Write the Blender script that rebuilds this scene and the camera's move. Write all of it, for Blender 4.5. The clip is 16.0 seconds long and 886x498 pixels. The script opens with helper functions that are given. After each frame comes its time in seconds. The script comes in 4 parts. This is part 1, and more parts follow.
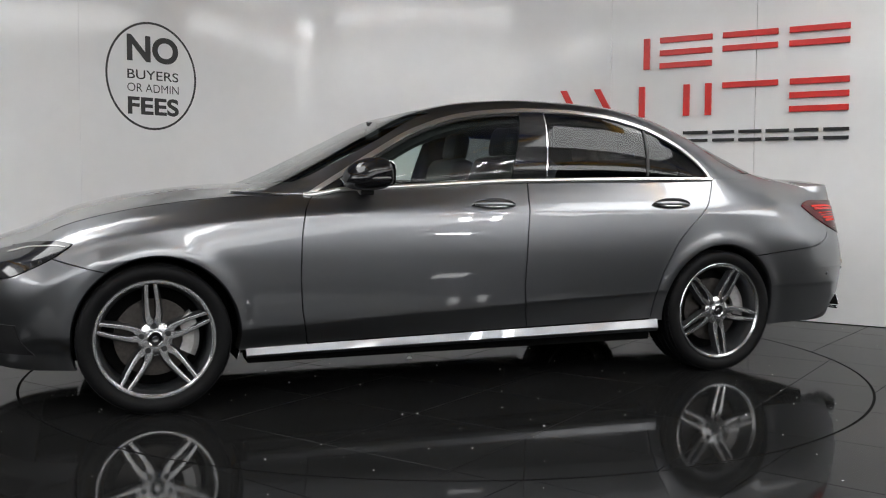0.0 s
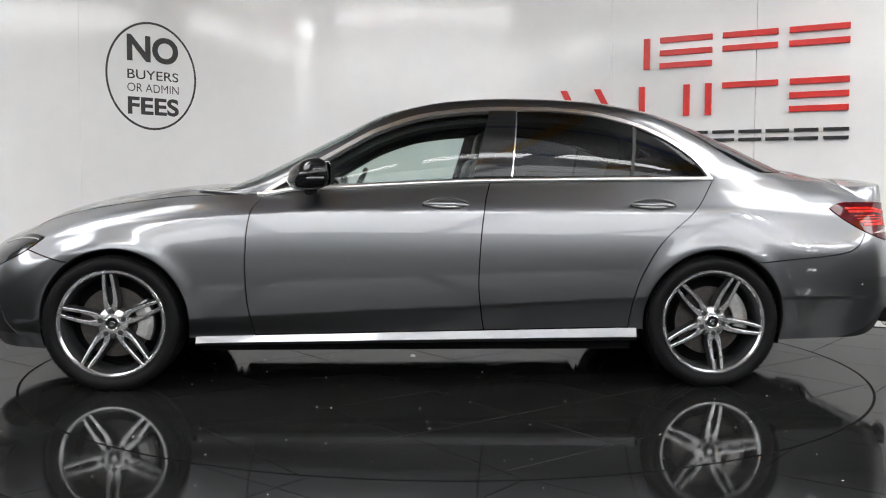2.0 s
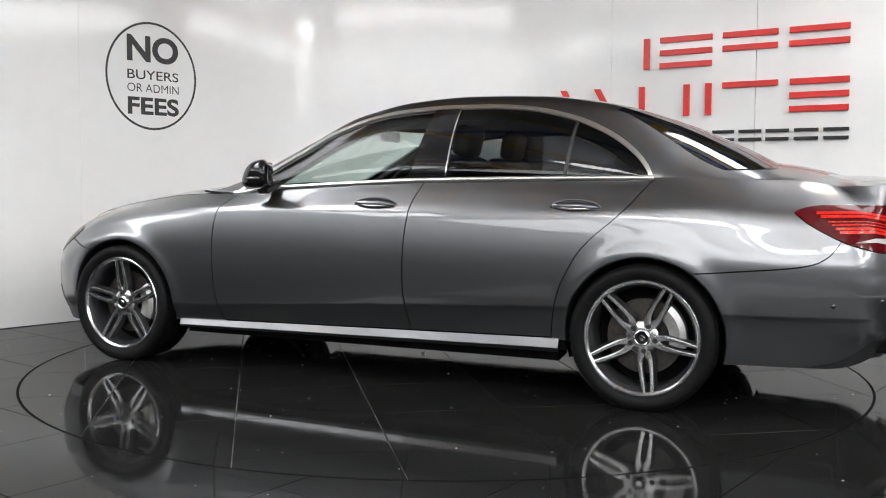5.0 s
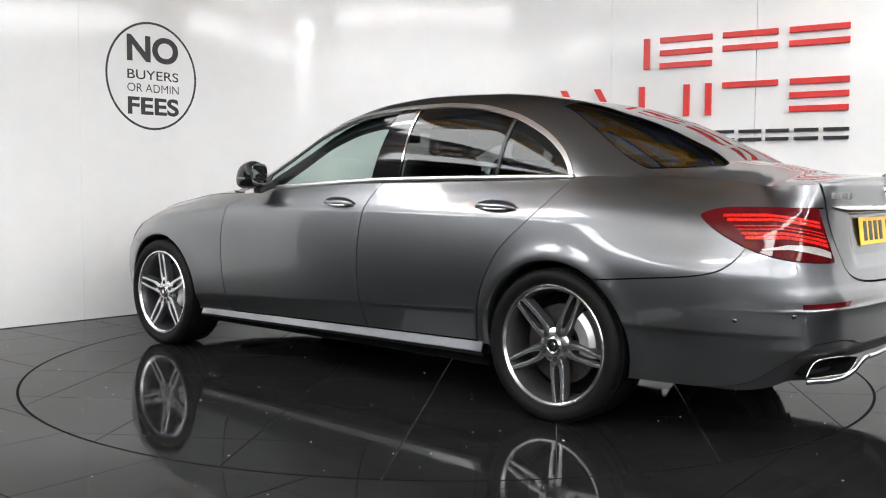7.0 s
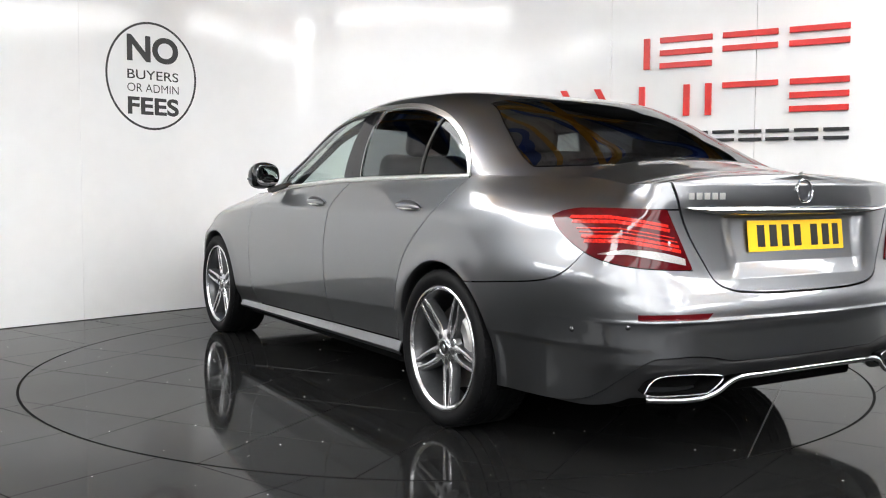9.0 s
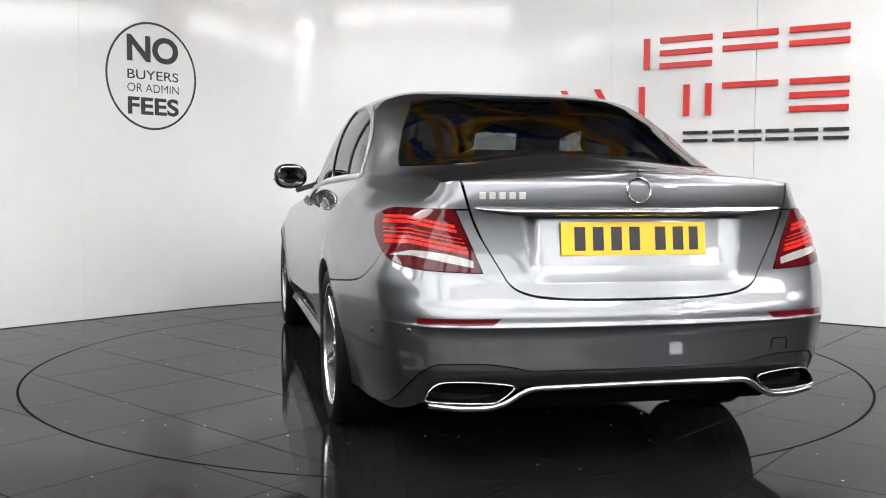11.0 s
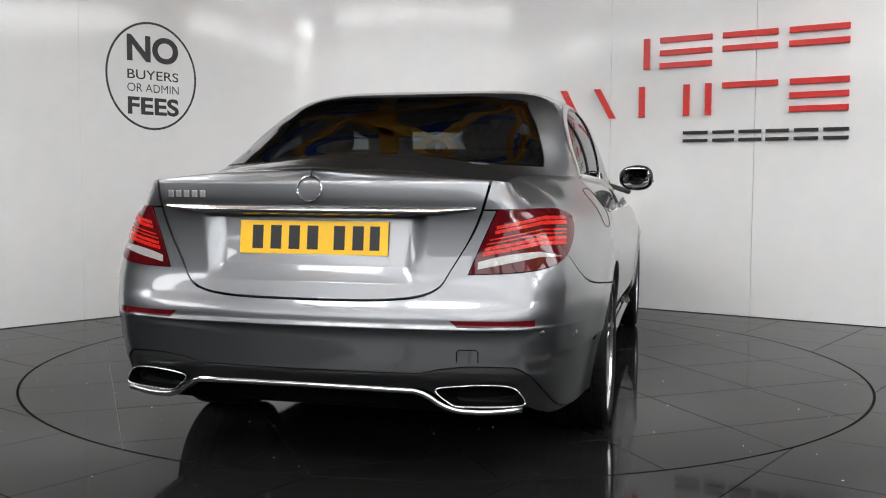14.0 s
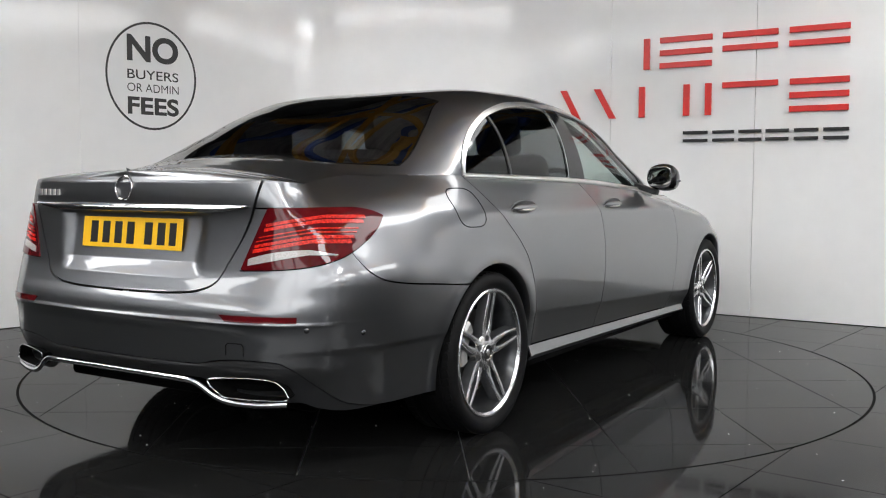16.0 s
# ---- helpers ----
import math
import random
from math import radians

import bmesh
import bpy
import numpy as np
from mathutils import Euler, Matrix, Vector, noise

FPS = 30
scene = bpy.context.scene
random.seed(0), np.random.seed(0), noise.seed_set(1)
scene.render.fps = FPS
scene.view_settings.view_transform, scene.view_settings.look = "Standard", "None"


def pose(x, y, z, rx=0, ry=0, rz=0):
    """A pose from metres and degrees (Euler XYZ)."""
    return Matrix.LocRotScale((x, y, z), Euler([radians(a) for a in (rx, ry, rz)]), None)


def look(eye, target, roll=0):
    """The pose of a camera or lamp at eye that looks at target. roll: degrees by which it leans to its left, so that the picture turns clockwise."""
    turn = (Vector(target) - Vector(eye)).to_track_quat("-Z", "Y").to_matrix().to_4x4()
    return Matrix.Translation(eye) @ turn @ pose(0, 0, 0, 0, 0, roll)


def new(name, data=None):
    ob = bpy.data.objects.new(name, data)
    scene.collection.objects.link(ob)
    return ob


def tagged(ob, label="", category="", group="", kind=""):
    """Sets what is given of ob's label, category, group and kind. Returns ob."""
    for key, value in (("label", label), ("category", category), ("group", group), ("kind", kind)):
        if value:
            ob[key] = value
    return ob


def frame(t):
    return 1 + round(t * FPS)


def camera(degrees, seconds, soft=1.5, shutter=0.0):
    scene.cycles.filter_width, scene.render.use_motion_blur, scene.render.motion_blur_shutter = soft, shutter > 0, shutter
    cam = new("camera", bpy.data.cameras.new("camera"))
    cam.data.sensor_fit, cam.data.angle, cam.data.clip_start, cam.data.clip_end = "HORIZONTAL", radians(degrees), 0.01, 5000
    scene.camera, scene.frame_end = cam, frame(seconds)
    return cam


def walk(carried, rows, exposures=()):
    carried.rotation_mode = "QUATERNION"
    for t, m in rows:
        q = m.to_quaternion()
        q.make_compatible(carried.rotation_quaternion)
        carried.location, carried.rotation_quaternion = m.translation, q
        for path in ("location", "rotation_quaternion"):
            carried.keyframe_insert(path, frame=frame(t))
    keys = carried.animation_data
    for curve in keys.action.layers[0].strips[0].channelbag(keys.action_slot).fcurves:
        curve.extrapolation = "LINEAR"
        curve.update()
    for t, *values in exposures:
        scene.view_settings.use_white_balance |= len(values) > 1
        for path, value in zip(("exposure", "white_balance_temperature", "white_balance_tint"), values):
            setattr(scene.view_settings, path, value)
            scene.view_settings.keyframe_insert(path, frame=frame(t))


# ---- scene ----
# Car showroom studio: a grey saloon turns on a tiled turntable before a curved white wall.
SECONDS = 16.0
cam = camera(50.05, SECONDS, soft=1.1)
EYE = Vector((0.0, -5.406, 1.0004))
CAM = look(EYE, EYE + Vector((-0.003263, 0.997753, -0.066922)), 0.286)
walk(cam, [(0.0, CAM), (SECONDS, CAM)],
     exposures=[(0.0, -0.01), (1.5, 0.30), (3.5, 0.47), (7.0, 0.72), (9.0, 0.87), (12.5, 0.43), (13.5, 0.29), (16.0, 0.30)])

# ---------------------------------------------------------------- world and lights
world = bpy.data.worlds.new("hall_air")
scene.world = world
world.use_nodes = True
world.node_tree.nodes["Background"].inputs[0].default_value = (0.55, 0.6, 0.68, 1)
world.node_tree.nodes["Background"].inputs[1].default_value = 0.05

# fixtures: x, y, z, length, width, turn, strength
LIGHTS = [(-3.0, -6.3, 4.2, 1.6, 0.9, 0, 14.5), (-1.0, -6.7, 4.2, 1.6, 0.9, 0, 14.5), (1.0, -6.7, 4.2, 1.6, 0.9, 0, 14.5), (3.0, -6.3, 4.2, 1.6, 0.9, 0, 14.5),
          (-4.4, -1.8, 4.2, 3.0, 2.2, 60, 6.6), (4.4, -1.8, 4.2, 3.0, 2.2, -60, 5.8),
          # four lights added close above the wall only to brighten it
          (-3.9, -0.1, 4.3, 1.6, 0.9, 60, 6.5), (-3.15, 0.75, 4.3, 1.4, 0.9, 48, 4.5), (4.0, -0.1, 4.3, 1.6, 0.9, -60, 6), (3.2, 0.75, 4.3, 1.4, 0.9, -33, 4.5)]
# broad panels added as fill, for a soft glow on the doors
LIGHTS += [(x, y, 4.2, 3.7, 3.8, 0, 3.6) for y in (-11.6, -15.9, -20.2) for x in (-8.4, -4.2, 0.0, 4.2, 8.4)]
LIGHTS += [(x, y, 4.2, 3.6, 2.0, 90, 7.5) for x in (-9.5, 9.5) for y in (-2.5, -7.0)]
# bare twin tubes further down the hall
LIGHTS += [(5.85, -6.45, 4.15, 1.3, 0.13, -52, 70), (6.22, -6.16, 4.15, 1.3, 0.13, -52, 70), (9.1, -10.1, 4.15, 1.6, 0.15, -48, 70), (9.5, -9.75, 4.15, 1.6, 0.15, -48, 70),
           (16.6, -18.7, 4.15, 3.0, 1.0, -48, 26)]

# ---------------------------------------------------------------- materials


def material(name, color, rough=0.5, metal=0.0, coat=0.0, spec=0.5, grain=0.0, grain_scale=60.0, bump=0.0,
             bump_scale=200.0, stain=0.0, stain_scale=1.5, coat_rough=0.03, rough_var=0.0, coat_ior=1.5):
    """Principled surface with grain, broad stains and fine relief, all in metres."""
    m = bpy.data.materials.new(name)
    m.use_nodes = True
    nt = m.node_tree
    b = nt.nodes["Principled BSDF"]
    b.inputs["Roughness"].default_value = rough
    b.inputs["Metallic"].default_value = metal
    b.inputs["Coat Weight"].default_value = coat
    b.inputs["Coat Roughness"].default_value = coat_rough
    b.inputs["Coat IOR"].default_value = coat_ior
    b.inputs["Specular IOR Level"].default_value = spec
    b.inputs["Base Color"].default_value = (*color, 1)
    co = nt.nodes.new("ShaderNodeTexCoord").outputs["Object"]

    def noise_tex(scale, detail=3.0):
        n = nt.nodes.new("ShaderNodeTexNoise")
        n.inputs["Scale"].default_value = scale
        n.inputs["Detail"].default_value = detail
        nt.links.new(co, n.inputs["Vector"])
        return n.outputs["Fac"]

    def spread(fac, lo, hi):
        r = nt.nodes.new("ShaderNodeMapRange")
        r.inputs["From Min"].default_value, r.inputs["From Max"].default_value = 0.3, 0.7
        r.inputs["To Min"].default_value, r.inputs["To Max"].default_value = lo, hi
        nt.links.new(fac, r.inputs["Value"])
        return r.outputs["Result"]

    if grain or stain:
        a = spread(noise_tex(grain_scale), 1 - grain, 1 + grain)
        c = spread(noise_tex(stain_scale, 5), 1 - stain, 1 + stain)
        mul = nt.nodes.new("ShaderNodeMath")
        mul.operation = "MULTIPLY"
        nt.links.new(a, mul.inputs[0])
        nt.links.new(c, mul.inputs[1])
        mix = nt.nodes.new("ShaderNodeVectorMath")
        mix.operation = "SCALE"
        mix.inputs[0].default_value = color
        nt.links.new(mul.outputs[0], mix.inputs["Scale"])
        nt.links.new(mix.outputs[0], b.inputs["Base Color"])
    if rough_var:
        nt.links.new(spread(noise_tex(stain_scale * 2.3, 6), max(0.0, rough - rough_var), rough + rough_var), b.inputs["Roughness"])
    if bump:
        bp = nt.nodes.new("ShaderNodeBump")
        bp.inputs["Strength"].default_value = bump
        bp.inputs["Distance"].default_value = 0.002
        nt.links.new(noise_tex(bump_scale), bp.inputs["Height"])
        nt.links.new(bp.outputs["Normal"], b.inputs["Normal"])
    return m


def glow(name, color, strength):
    m = bpy.data.materials.new(name)
    m.use_nodes = True
    b = m.node_tree.nodes["Principled BSDF"]
    b.inputs["Base Color"].default_value = (0.8, 0.8, 0.8, 1)
    b.inputs["Emission Color"].default_value = (*color, 1)
    b.inputs["Emission Strength"].default_value = strength
    return m


def glass(name, tint, sheen=0.05):
    """Thin pane: clear or tinted, with a mirror sheen that grows at glancing angles."""
    m = bpy.data.materials.new(name)
    m.use_nodes = True
    nt = m.node_tree
    nt.nodes.remove(nt.nodes["Principled BSDF"])
    t = nt.nodes.new("ShaderNodeBsdfTransparent")
    t.inputs["Color"].default_value = (*tint, 1)
    g = nt.nodes.new("ShaderNodeBsdfGlossy")
    g.inputs["Roughness"].default_value = 0.004
    lw = nt.nodes.new("ShaderNodeLayerWeight")
    lw.inputs["Blend"].default_value = 0.5
    p = nt.nodes.new("ShaderNodeMath")
    p.operation = "POWER"
    p.inputs[1].default_value = 5.0
    nt.links.new(lw.outputs["Facing"], p.inputs[0])
    k = nt.nodes.new("ShaderNodeMath")
    k.operation = "MULTIPLY_ADD"
    k.inputs[1].default_value, k.inputs[2].default_value = 1 - sheen, sheen
    nt.links.new(p.outputs[0], k.inputs[0])
    mx = nt.nodes.new("ShaderNodeMixShader")
    nt.links.new(k.outputs[0], mx.inputs[0])
    nt.links.new(t.outputs[0], mx.inputs[1])
    nt.links.new(g.outputs[0], mx.inputs[2])
    nt.links.new(mx.outputs[0], nt.nodes["Material Output"].inputs["Surface"])
    return m


PAINT = material("grey_metallic_paint", (0.190, 0.195, 0.206), rough=0.345, metal=1.0, coat=1.0, coat_rough=0.015, coat_ior=1.55, grain=0.12, grain_scale=900, stain=0.02)
PAINT_DARK = material("dark_grey_trim_paint", (0.075, 0.076, 0.080), rough=0.42, metal=0.9, coat=0.5, grain=0.15, grain_scale=500)
BLACK = material("black_plastic", (0.012, 0.012, 0.013), rough=0.45, grain=0.2, grain_scale=300, bump=0.1)
PIANO = material("gloss_black_trim", (0.008, 0.008, 0.009), rough=0.08, coat=0.1, spec=0.35, grain=0.1)
LINER = material("black_underbody_and_shade", (0.004, 0.004, 0.004), rough=0.8, spec=0.05, grain=0.3, grain_scale=40)
CHROME = material("chrome", (0.72, 0.72, 0.73), rough=0.10, metal=1.0, grain=0.02, rough_var=0.02)
SATIN = material("satin_chrome", (0.86, 0.85, 0.83), rough=0.30, metal=1.0, grain=0.05, grain_scale=200)
ALLOY = material("machined_alloy", (0.70, 0.70, 0.71), rough=0.26, metal=1.0, grain=0.06, grain_scale=250)
ALLOY_DARK = material("grey_painted_alloy", (0.06, 0.062, 0.066), rough=0.35, metal=0.6, coat=0.4, grain=0.1)
RUBBER = material("tyre_rubber", (0.006, 0.006, 0.0065), rough=0.55, spec=0.10, grain=0.2, grain_scale=120, bump=0.06, bump_scale=350, stain=0.2, stain_scale=6)
DISC = material("brushed_brake_steel", (0.07, 0.064, 0.06), rough=0.45, metal=0.9, grain=0.2, grain_scale=80)
CALIPER = material("cast_caliper", (0.46, 0.455, 0.45), rough=0.4, metal=0.8, grain=0.1)
GLASS_CLEAR = glass("clear_green_glass", (0.72, 0.80, 0.77), 0.03)
GLASS_TINT = glass("privacy_glass", (0.20, 0.21, 0.22), 0.035)
GLASS_REAR = glass("dark_rear_glass", (0.22, 0.225, 0.23), 0.22)
RED_LENS = material("red_lamp_lens", (0.075, 0.003, 0.005), rough=0.04, spec=0.35, coat=0.0, stain=0.15, stain_scale=18)
RED_STRIP = material("red_lamp_strip", (0.52, 0.016, 0.010), rough=0.15, spec=0.35, coat=0.0, grain=0.5, grain_scale=150)
WHITE_LENS = material("frosted_lamp_lens", (0.36, 0.34, 0.33), rough=0.2, coat=1.0, grain=0.25, grain_scale=260)
LAMP_CLEAR = material("headlamp_inside", (0.014, 0.014, 0.016), rough=0.10, spec=0.4, coat=0.3, grain=0.4, grain_scale=45)
PLATE_Y = material("yellow_plate_reflector", (0.88, 0.50, 0.015), rough=0.35, grain=0.05, grain_scale=400, stain=0.03)
INK = material("black_ink", (0.010, 0.010, 0.011), rough=0.4, grain=0.1)
LEATHER = material("dark_leather", (0.028, 0.026, 0.025), rough=0.5, grain=0.2, grain_scale=90, bump=0.3)
LINING = material("black_headlining", (0.018, 0.018, 0.019), rough=0.9, grain=0.1)
MIRROR = material("mirror_silver", (0.5, 0.5, 0.5), rough=0.01, metal=1.0)

WALL = material("white_gloss_panel", (0.80, 0.80, 0.80), rough=0.10, spec=0.45, grain=0.012, grain_scale=8, stain=0.02, bump=0.03, bump_scale=3, rough_var=0.02)
TILE = material("black_polished_tile", (0.010, 0.010, 0.010), rough=0.06, spec=0.05, grain=0.35, grain_scale=700, stain=0.25, stain_scale=3, rough_var=0.035)
GROUT = material("pale_dusty_grout", (0.34, 0.34, 0.33), rough=0.7, grain=0.3, grain_scale=60, stain=0.3)
GAP = material("black_gap", (0.003, 0.003, 0.003), rough=0.8, spec=0.05)
RED_SIGN = material("red_sign_acrylic", (0.62, 0.022, 0.018), rough=0.3, grain=0.05)
BLACK_SIGN = material("black_sign_acrylic", (0.012, 0.012, 0.013), rough=0.3, grain=0.05)
VINYL = material("black_wall_vinyl", (0.022, 0.022, 0.022), rough=0.35, grain=0.08)
CHIP = material("white_grit", (0.75, 0.75, 0.73), rough=0.7, grain=0.2)
HALL = material("dark_hall_cladding", (0.07, 0.071, 0.074), rough=0.7, grain=0.15, grain_scale=5, stain=0.2)
HALL_ROOF = material("pale_roof_sheet", (0.55, 0.55, 0.555), rough=0.7, grain=0.2, grain_scale=6, stain=0.2)
STEEL_BLUE = material("blue_painted_steel", (0.03, 0.10, 0.42), rough=0.4, grain=0.1)
STEEL_YELLOW = material("yellow_painted_steel", (0.75, 0.40, 0.05), rough=0.45, grain=0.1)
FRAME_GREY = material("light_fixture_grey", (0.5, 0.5, 0.5), rough=0.5, grain=0.05)

# ---------------------------------------------------------------- mesh helpers


def link_mesh(name, verts, faces, mat, parent=None, label="", smooth=False, normals=None):
    me = bpy.data.meshes.new(name)
    me.from_pydata([tuple(map(float, v)) for v in verts], [], [tuple(map(int, f)) for f in faces])
    me.materials.append(mat)
    if smooth:
        me.polygons.foreach_set("use_smooth", [True] * len(me.polygons))
    me.update()
    if normals is not None:
        me.normals_split_custom_set_from_vertices([tuple(map(float, n)) for n in normals])
    ob = new(name, me)
    if parent is not None:
        ob.parent = parent
    if label:
        tagged(ob, label)
    return ob


def part(name, bm, mat, parent, label="", smooth=False):
    """One bmesh as one mesh object under a thing or a part."""
    me = bpy.data.meshes.new(name)
    bm.to_mesh(me)
    bm.free()
    me.materials.append(mat)
    if smooth:
        me.polygons.foreach_set("use_smooth", [True] * len(me.polygons))
        me.set_sharp_from_angle(angle=radians(35))
    ob = new(name, me)
    if parent is not None:
        ob.parent = parent
    if label:
        tagged(ob, label)
    return ob


def box(bm, size, at=(0, 0, 0), m=None, bevel=0.0, seg=2):
    """A bevelled box added to bm."""
    g = bmesh.ops.create_cube(bm, size=1.0, matrix=(m or Matrix.Translation(at)) @ Matrix.Diagonal((*size, 1)))
    if bevel:
        es = list({e for v in g["verts"] for e in v.link_edges})
        bmesh.ops.bevel(bm, geom=es, offset=bevel, segments=seg, affect="EDGES", profile=0.5)
    return g


def lathe(bm, prof, steps=64, axis="y"):
    """Turns a profile of (along, radius) round the y axis."""
    rings = []
    for a, r in prof:
        rings.append([bm.verts.new((r * math.cos(2 * math.pi * i / steps), a, r * math.sin(2 * math.pi * i / steps))) for i in range(steps)])
    for p, q in zip(rings, rings[1:]):
        for i in range(steps):
            j = (i + 1) % steps
            bm.faces.new((p[i], q[i], q[j], p[j]))
    return rings


def tube(name, pts, radius, mat, parent=None, label="", flat=1.0, sides=8, closed=False):
    """A rod along points, its section squeezed in z by flat."""
    pts = [Vector(p) for p in pts]
    n = len(pts)
    verts, faces = [], []
    for i, p in enumerate(pts):
        a = pts[(i - 1) % n] if closed or i else p
        b = pts[(i + 1) % n] if closed or i < n - 1 else p
        d = (b - a).normalized()
        side = d.cross(Vector((0, 0, 1)))
        side = side.normalized() if side.length > 1e-4 else Vector((1, 0, 0))
        up = side.cross(d).normalized()
        for k in range(sides):
            t = 2 * math.pi * k / sides
            verts.append(p + side * (radius * math.cos(t)) + up * (radius * flat * math.sin(t)))
    rng = range(n if closed else n - 1)
    for i in rng:
        j = (i + 1) % n
        for k in range(sides):
            l = (k + 1) % sides
            faces.append((i * sides + k, i * sides + l, j * sides + l, j * sides + k))
    if not closed:
        faces.append(tuple(range(sides))[::-1])
        faces.append(tuple((n - 1) * sides + k for k in range(sides)))
    return link_mesh(name, verts, faces, mat, parent, label, smooth=True)


def thing(name, label, category, at=(0, 0, 0), group="", kind=""):
    ob = new(name)
    ob.location = at
    return tagged(ob, label, category, group, kind)


# ---------------------------------------------------------------- smooth curves


def slopes(x, y):
    """Monotone (Fritsch-Carlson) slopes along the last axis."""
    h = np.diff(x, axis=-1)
    d = np.diff(y, axis=-1) / np.where(h == 0, 1e-9, h)
    m = np.zeros_like(y)
    w1, w2 = 2 * h[..., 1:] + h[..., :-1], h[..., 1:] + 2 * h[..., :-1]
    same = d[..., 1:] * d[..., :-1] > 0
    den = w1 / np.where(d[..., :-1] == 0, 1e-12, d[..., :-1]) + w2 / np.where(d[..., 1:] == 0, 1e-12, d[..., 1:])
    m[..., 1:-1] = np.where(same, (w1 + w2) / np.where(den == 0, 1e-12, den), 0.0)
    m[..., 0], m[..., -1] = d[..., 0], d[..., -1]
    return m


def hermite(x0, x1, y0, y1, m0, m1, q):
    h = x1 - x0
    t = (q - x0) / h
    t2, t3 = t * t, t * t * t
    return (2 * t3 - 3 * t2 + 1) * y0 + (t3 - 2 * t2 + t) * h * m0 + (-2 * t3 + 3 * t2) * y1 + (t3 - t2) * h * m1


def curve_of(*pairs):
    """A smooth function through (x, y) pairs, straight beyond its ends."""
    a = np.array(sorted(pairs), float)
    x, y = a[:, 0].copy(), a[:, 1].copy()
    m = slopes(x, y)

    def f(q):
        q = np.asarray(q, float)
        i = np.clip(np.searchsorted(x, q) - 1, 0, len(x) - 2)
        r = hermite(x[i], x[i + 1], y[i], y[i + 1], m[i], m[i + 1], np.clip(q, x[0], x[-1]))
        return r + np.where(q < x[0], (q - x[0]) * m[0], 0) + np.where(q > x[-1], (q - x[-1]) * m[-1], 0)
    return f


def spline(t, y):
    """Natural cubic spline with its derivative."""
    n = len(t)
    h = np.diff(t)
    A = np.eye(n)
    r = np.zeros(n)
    for i in range(1, n - 1):
        A[i, i - 1:i + 2] = h[i - 1], 2 * (h[i - 1] + h[i]), h[i]
        r[i] = 6 * ((y[i + 1] - y[i]) / h[i] - (y[i] - y[i - 1]) / h[i - 1])
    k = np.linalg.solve(A, r)

    def f(q):
        i = np.clip(np.searchsorted(t, q) - 1, 0, n - 2)
        a, b = t[i + 1] - q, q - t[i]
        c, e = y[i] / h[i] - k[i] * h[i] / 6, y[i + 1] / h[i] - k[i + 1] * h[i] / 6
        val = (k[i] * a ** 3 + k[i + 1] * b ** 3) / (6 * h[i]) + c * a + e * b
        der = (-k[i] * a ** 2 + k[i + 1] * b ** 2) / (2 * h[i]) - c + e
        return val, der
    return f


def trim(params, polys, surf, f):
    """Cuts polygons in surface parameters where f of the surface points falls below zero."""
    params = list(map(tuple, params))
    vals = list(f(surf(np.array(params))))
    made, out, fresh = {}, [], []
    for poly in polys:
        inside = [vals[i] >= 0 for i in poly]
        if all(inside):
            out.append(poly)
            continue
        if not any(inside):
            continue
        res = []
        for a, b, ia, ib in zip(poly, poly[1:] + poly[:1], inside, inside[1:] + inside[:1]):
            if ia:
                res.append(a)
            if ia != ib:
                key = (min(a, b), max(a, b))
                if key not in made:
                    t = vals[key[0]] / (vals[key[0]] - vals[key[1]])
                    p, q = params[key[0]], params[key[1]]
                    made[key] = len(params)
                    params.append((p[0] + t * (q[0] - p[0]), p[1] + t * (q[1] - p[1])))
                    vals.append(0.0)
                res.append(made[key])
        if len(res) > 2:
            out.append(res)
    used = sorted({i for p in out for i in p})
    ren = {o: n for n, o in enumerate(used)}
    return np.array([params[i] for i in used]).reshape(-1, 2), [[ren[i] for i in p] for p in out]


